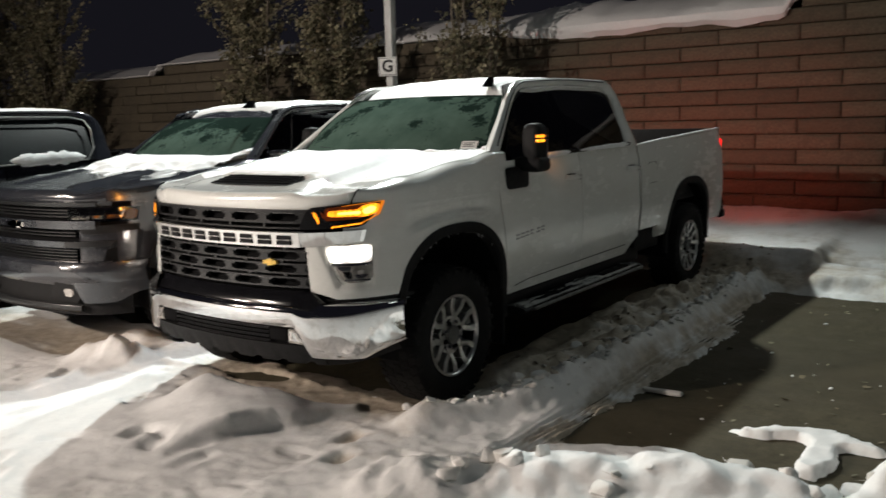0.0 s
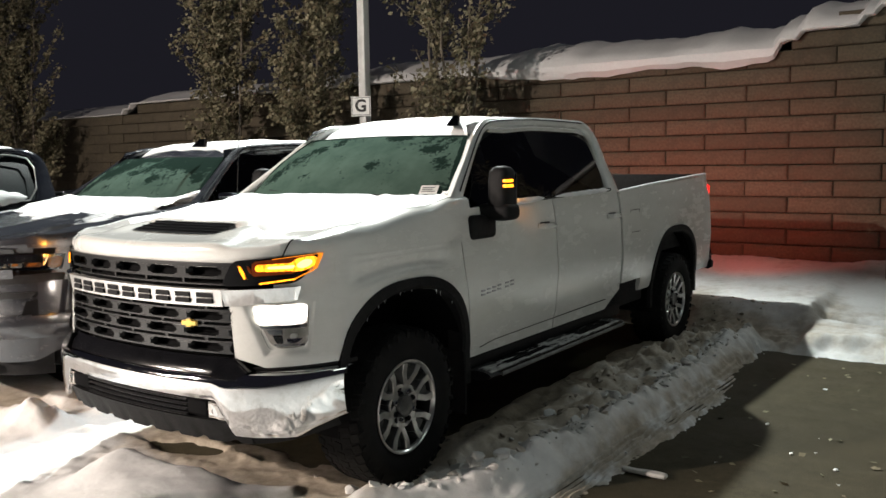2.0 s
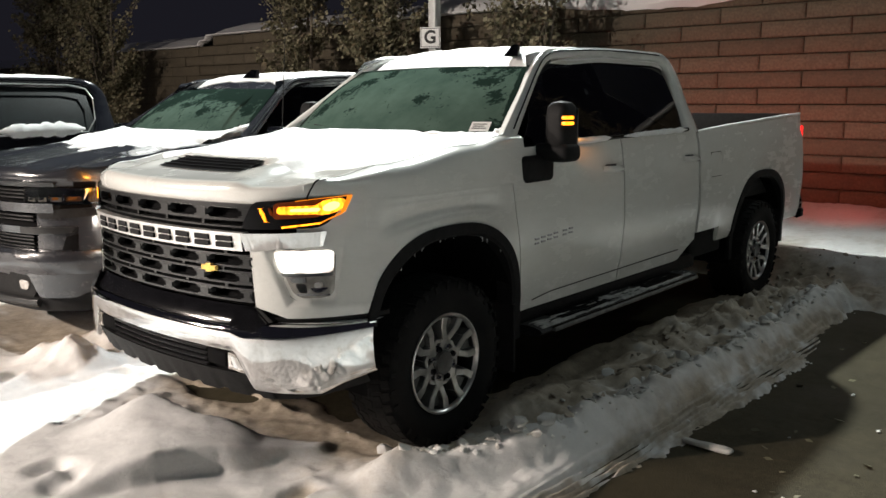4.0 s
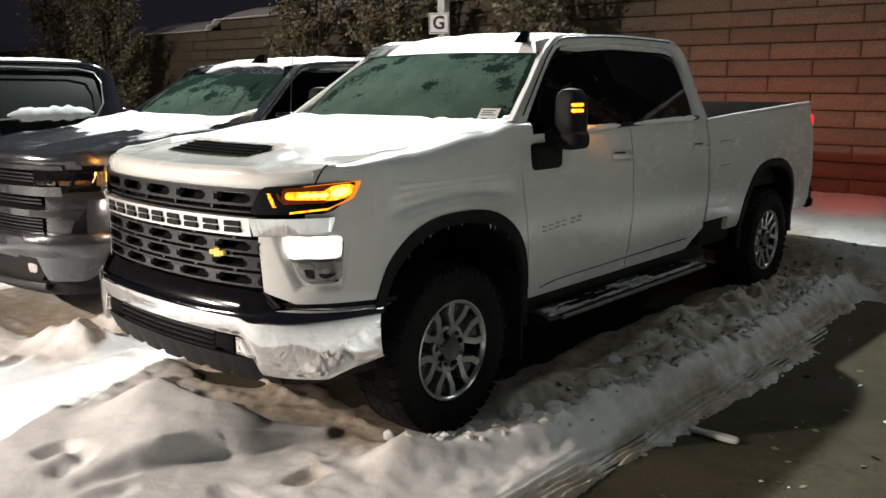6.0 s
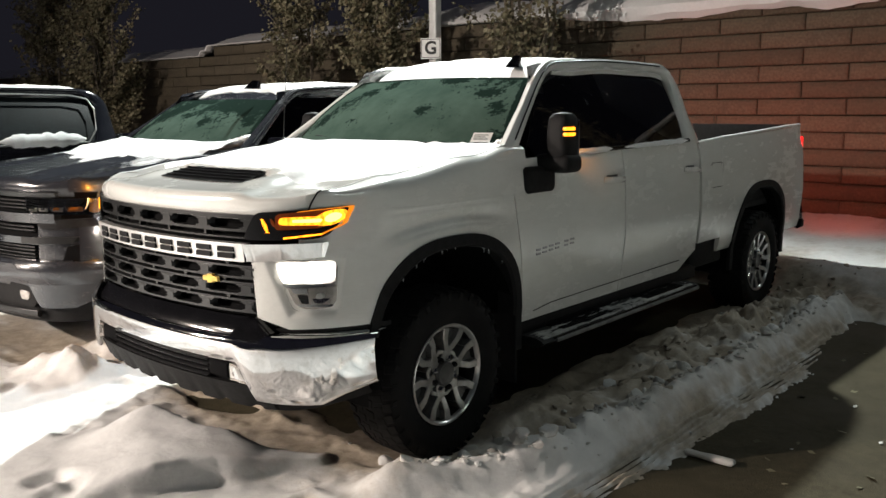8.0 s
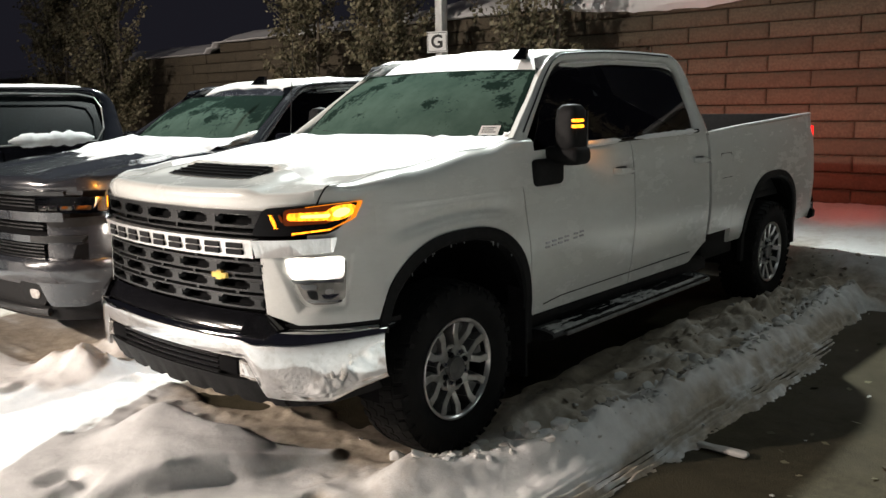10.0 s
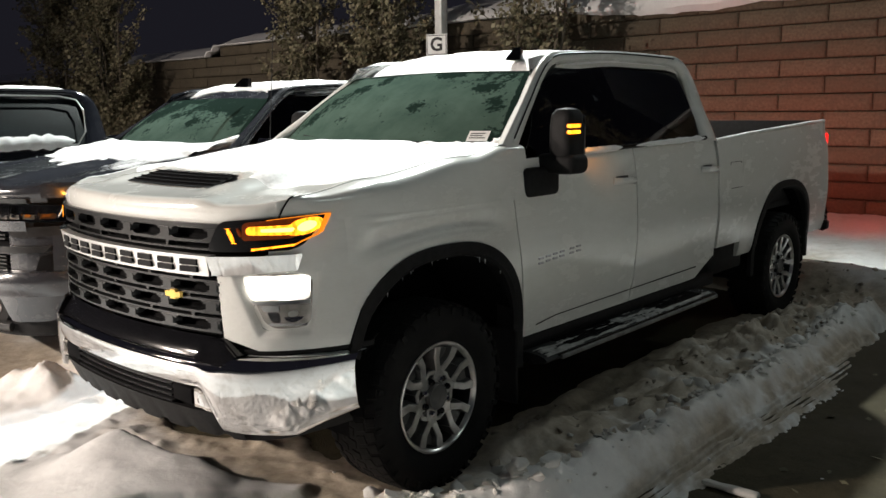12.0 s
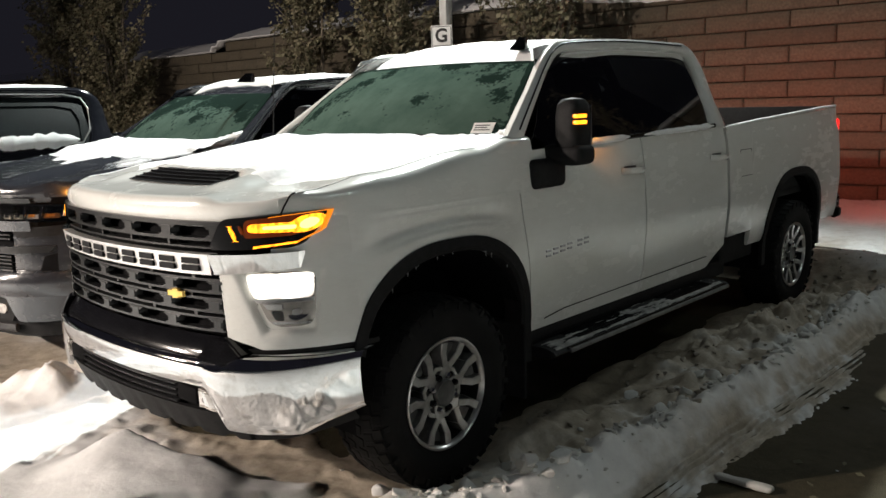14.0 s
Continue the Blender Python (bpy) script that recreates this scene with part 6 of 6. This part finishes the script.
solid("snow_patch", place(roof_snow(4, 0.035), BLACK_AT), CLEANSNOW, "snow over the black cab roof", "snow", "snow on trucks", "stuff")


def drift(pts, radius, seed, squash=0.7):
    """A lumpy roll of snow along a line."""
    bm = bmesh.new()
    path = []
    for (a, b) in zip(pts, pts[1:]):
        for t in lin(0, 1, 14)[:-1]:
            path.append(Vector(a).lerp(Vector(b), t))
    path.append(Vector(pts[-1]))
    n = len(path)
    sweep(bm, path, lambda i: ((radius * (0.8 + 0.5 * abs(fbm(i * 0.22, seed, 3, 3)))) * min(1, 0.15 + 6 * min(i, n - 1 - i) / n),
                               (radius * squash * (0.75 + 0.6 * abs(fbm(i * 0.25, seed, 8, 3)))) * min(1, 0.15 + 6 * min(i, n - 1 - i) / n)), 10)
    for v in bm.verts:
        v.co += Vector([0.14 * radius * noise.noise(v.co * 30 + Vector((k * 9, seed, 0))) for k in range(3)])
    return bm


solid("snow_roll", drift([(0.30, 0.50, 1.490), (0.62, 0.55, 1.490), (0.80, 0.60, 1.492), (0.865, 0.70, 1.53)], 0.032, 5), CLEANSNOW, "snow heaped along the windscreen foot", "snow", "snow on trucks", "stuff")
solid("snow_roll", drift([(0.948, 0.98, 1.438), (0.948, 1.35, 1.444), (0.948, 1.62, 1.449)], 0.020, 6, 1.1), CLEANSNOW, "snow along the window sill", "snow", "snow on trucks", "stuff")
solid("snow_roll", drift([(0.948, 1.78, 1.452), (0.948, 2.3, 1.462), (0.948, 2.68, 1.468)], 0.020, 7, 1.0), CLEANSNOW, "snow along the rear window sill", "snow", "snow on trucks", "stuff")
solid("snow_roll", place(drift([(-0.80, 0.62, 1.49), (-0.4, 0.50, 1.50), (0.2, 0.48, 1.50), (0.66, 0.55, 1.50), (0.80, 0.66, 1.54), (0.84, 0.76, 1.60)], 0.06, 9), GREY_AT), CLEANSNOW, "snow heaped along the grey truck's windscreen", "snow", "snow on trucks", "stuff")
solid("snow_roll", place(drift([(0.95, 1.80, 1.50), (0.95, 2.2, 1.51), (0.95, 2.58, 1.51)], 0.034, 12, 2.2), BLACK_AT), CLEANSNOW, "snow piled against the black truck's rear side window", "snow", "snow on trucks", "stuff")
solid("snow_roll", place(drift([(0.95, 0.80, 1.49), (0.95, 1.2, 1.50), (0.95, 1.62, 1.50)], 0.034, 13, 1.8), BLACK_AT), CLEANSNOW, "snow piled against the black truck's front side window", "snow", "snow on trucks", "stuff")
solid("snow_roll", drift([(0.918, y, bed_top(y) + 0.010) for y in (2.95, 4.0, 5.05)], 0.012, 14, 0.5), CLEANSNOW, "thin snow on the bed rail", "snow", "snow on trucks", "stuff")
solid("snow_roll", place(drift([(0.91, y, bed_top(y) + 0.012) for y in (2.95, 4.0, 5.05)], 0.035, 15, 0.8), BLACK_AT), CLEANSNOW, "snow along the black truck's bed rail", "snow", "snow on trucks", "stuff")
solid("snow_patch", grid(lambda u, v: Vector((0.985 + 0.088 * u, 0.72 + 1.88 * v, 0.456 - 0.010 * u * u + 0.013 * step(0.0, 0.5, fbm(u * 3.2, v * 8, 4, 5, 0.7) + 0.10 + 0.55 * u - 0.5 * step(0.9, 1.0, u)))), lin(-1, 1, 30), lin(0, 1, 240)), DUST, "thin snow on the side step", "snow", "snow on trucks", "stuff")

# paper behind the windscreen
paper = bmesh.new()
grid(lambda u, v: Vector((0.66 + 0.10 * u - 0.012 * v, 0.588 + 0.04 * u + 0.05 * v, 1.515 + 0.048 * v)), (0, 1), (0, 1), paper)
flange(paper, (0, 0.002, -0.002))
sticker = solid("price_sheet", paper, PAPER, "white printed sheet on the windscreen", "paper")
for k, w in enumerate((0.075, 0.06, 0.07)):
    v = 0.25 + 0.22 * k
    bm = grid(lambda a, b: Vector((0.672 + w * a - 0.012 * v, 0.586 + 0.0048 + 0.04 * (w / 0.1) * a + 0.05 * (v + 0.08 * b) - 0.001, 1.516 + 0.048 * (v + 0.08 * b))), (0, 1), (0, 1))
    part("print_bar", flange(bm, (0, 0.0005, -0.0005)), INK, sticker)


# ---- loose snow ----
def chunk(seed, size):
    """A broken, angular clod."""
    r = random.Random(seed)
    bm = bmesh.new()
    for _ in range(16):
        d = Vector([r.gauss(0, 1) for _ in range(3)]).normalized() * size * r.uniform(0.75, 1.1)
        bm.verts.new((d.x * 1.15, d.y, d.z * 0.7))
    got = bmesh.ops.convex_hull(bm, input=bm.verts)
    bmesh.ops.delete(bm, geom=list({v for v in got["geom_interior"] if isinstance(v, bmesh.types.BMVert)}), context="VERTS")
    bmesh.ops.bevel(bm, geom=list(bm.edges), offset=size * 0.08, segments=1, affect="EDGES")
    return finish(bm, "snow_clod", CRUMB, 0.5)


CLODS = [chunk(s, 0.05) for s in range(7)]
rnd = random.Random(3)
LINE = [(1.15, -0.25), (1.42, 0.15), (1.46, 1.1), (1.46, 2.4), (1.50, 3.4)]
for i in range(70):
    t = rnd.random() ** 1.8 * (len(LINE) - 1.001)
    a, b = LINE[int(t)], LINE[int(t) + 1]
    u = t % 1
    x = a[0] + (b[0] - a[0]) * u + rnd.gauss(-0.12, 0.15)
    y = a[1] + (b[1] - a[1]) * u + rnd.gauss(0, 0.10)
    s = rnd.choice((0.15, 0.2, 0.3, 0.3, 0.4, 0.5, 0.8, 1.1)) * rnd.uniform(0.8, 1.2)
    z = max(snow_z(x, y), ground_z(x, y))
    ob = tagged(new("snow_clod", CLODS[i % 7]), "loose clod of ploughed snow", "snow", "snow clods")
    ob.matrix_world = pose(x, y, z + 0.006 * s, rnd.uniform(-25, 25), rnd.uniform(-25, 25), rnd.uniform(0, 360)) @ Matrix.Scale(s, 4)
for i in range(24):
    x, y = rnd.uniform(1.75, 3.3), rnd.uniform(-0.4, 4.2)
    s = rnd.choice((0.10, 0.14, 0.2, 0.3))
    z = max(snow_z(x, y), ground_z(x, y))
    ob = tagged(new("snow_clod", CLODS[i % 7]), "crumb of ice on the bare concrete", "snow", "ice crumbs")
    ob.matrix_world = pose(x, y, z + 0.02 * s, 0, 0, rnd.uniform(0, 360)) @ Matrix.Diagonal((s * 1.3, s, s * 0.7, 1))
for i in range(22):
    t = rnd.random()
    x, y = 1.7 + 1.9 * t + rnd.gauss(0, 0.12), -1.1 + 0.95 * t + rnd.gauss(0, 0.14)
    s = rnd.choice((0.4, 0.6, 0.9, 1.3))
    z = max(snow_z(x, y), ground_z(x, y))
    ob = tagged(new("snow_clod", CLODS[i % 7]), "loose clod of ploughed snow", "snow", "snow clods")
    ob.matrix_world = pose(x, y, z + 0.005 * s, rnd.uniform(-25, 25), rnd.uniform(-25, 25), rnd.uniform(0, 360)) @ Matrix.Scale(s, 4)
for cx, cy, cs, cr in ((1.29, 0.23, 1.25, 20), (1.36, 0.38, 1.5, 60), (1.24, 0.42, 0.7, 10), (1.48, 0.16, 1.1, 35), (1.42, 0.02, 0.9, 80)):
    ob = tagged(new("snow_clod", CLODS[int(cr) % 7]), "angular block of hard snow beside the wheel", "snow", "snow clods")
    ob.matrix_world = pose(cx, cy, max(snow_z(cx, cy), 0) + 0.01, 15, -12, cr) @ Matrix.Scale(cs, 4)
bar_of_ice = B((-0.145, -0.036, -0.010), (0.125, 0.036, 0.045), 0.016, 2)
bmesh.ops.subdivide_edges(bar_of_ice, edges=[e for e in bar_of_ice.edges if e.calc_length() > 0.12], cuts=7)
for v in bar_of_ice.verts:
    v.co += Vector([0.010 * noise.noise(v.co * 14 + Vector((5 * k, 2, 0))) for k in range(3)])
slab = new("ice_slab", finish(bar_of_ice, "ice_slab", CRUMB, 0.9))
slab.matrix_world = pose(2.01, 0.785, 0.008, 0, 0, 2) @ Matrix.Diagonal((0.9, 0.62, 0.45, 1))
tagged(slab, "long piece of ice lying on the concrete", "ice")


# broken snow strewn over the ridge and the slush
def crumbs(name, label, material, count, seed, spread):
    r = random.Random(seed)
    shapes = []
    for k in range(8):
        me = chunk(40 + k, 0.05)
        shapes.append(([v.co.copy() for v in me.vertices], [tuple(p.vertices) for p in me.polygons]))
        bpy.data.meshes.remove(me)
    co, faces = [], []
    for _ in range(count):
        x, y = spread(r)
        s = 0.10 + 0.75 * r.random() ** 3.2
        m = pose(x, y, max(snow_z(x, y), ground_z(x, y)) + 0.004 * s, r.uniform(-40, 40), r.uniform(-40, 40), r.uniform(0, 360)) @ Matrix.Diagonal((s, s * r.uniform(0.6, 1), s * r.uniform(0.6, 1), 1))
        vs, fs = r.choice(shapes)
        b = len(co)
        co += [tuple(m @ v) for v in vs]
        faces += [tuple(i + b for i in f) for f in fs]
    me = bpy.data.meshes.new(name)
    me.from_pydata(co, [], faces)
    me.materials.append(material)
    return tagged(new(name, me), label, "snow", "", "stuff")


def along_ridge(r):
    y = -0.35 + 4.6 * r.random() ** 1.3
    return table(y, [(-0.35, 1.22), (0.15, 1.47), (1.1, 1.52), (2.4, 1.55), (4.3, 1.60)]) + r.gauss(-0.05, 0.07), y


def along_slush(r):
    y = 0.25 + 5.0 * r.random()
    return r.uniform(0.92, 1.5) + r.gauss(0, 0.05), y


crumbs("snow_crumbs", "broken white snow along the ploughed ridge", CRUMB, 620, 5, along_ridge)
crumbs("slush_crumbs", "broken brown slush beside the parked truck", SLUSHCRUMB, 320, 6, along_slush)


# dry leaves blown onto the concrete
rnd = random.Random(17)
leaf_co, leaf_faces = [], []
for _ in range(46):
    lx, ly = rnd.uniform(2.0, 3.3), rnd.uniform(-0.3, 4.0)
    if bare(lx, ly) < 0.8:
        continue
    turned = pose(lx, ly, ground_z(lx, ly) + 0.004, rnd.uniform(-14, 14), rnd.uniform(-14, 14), rnd.uniform(0, 360)) @ Matrix.Scale(rnd.uniform(0.018, 0.036), 4)
    b = len(leaf_co)
    leaf_co += [tuple(turned @ Vector(c)) for c in ((-0.9, 0, 0.05), (-0.2, -0.55, 0.0), (0.9, 0, 0.16), (-0.2, 0.55, 0.22))]
    leaf_faces += [(b, b + 1, b + 2), (b, b + 2, b + 3)]
litter = bpy.data.meshes.new("fallen_leaves")
litter.from_pydata(leaf_co, [], leaf_faces)
litter.materials.append(LEAF)
tagged(new("fallen_leaves", litter), "small dry leaves scattered on the concrete", "leaves", "", "stuff")
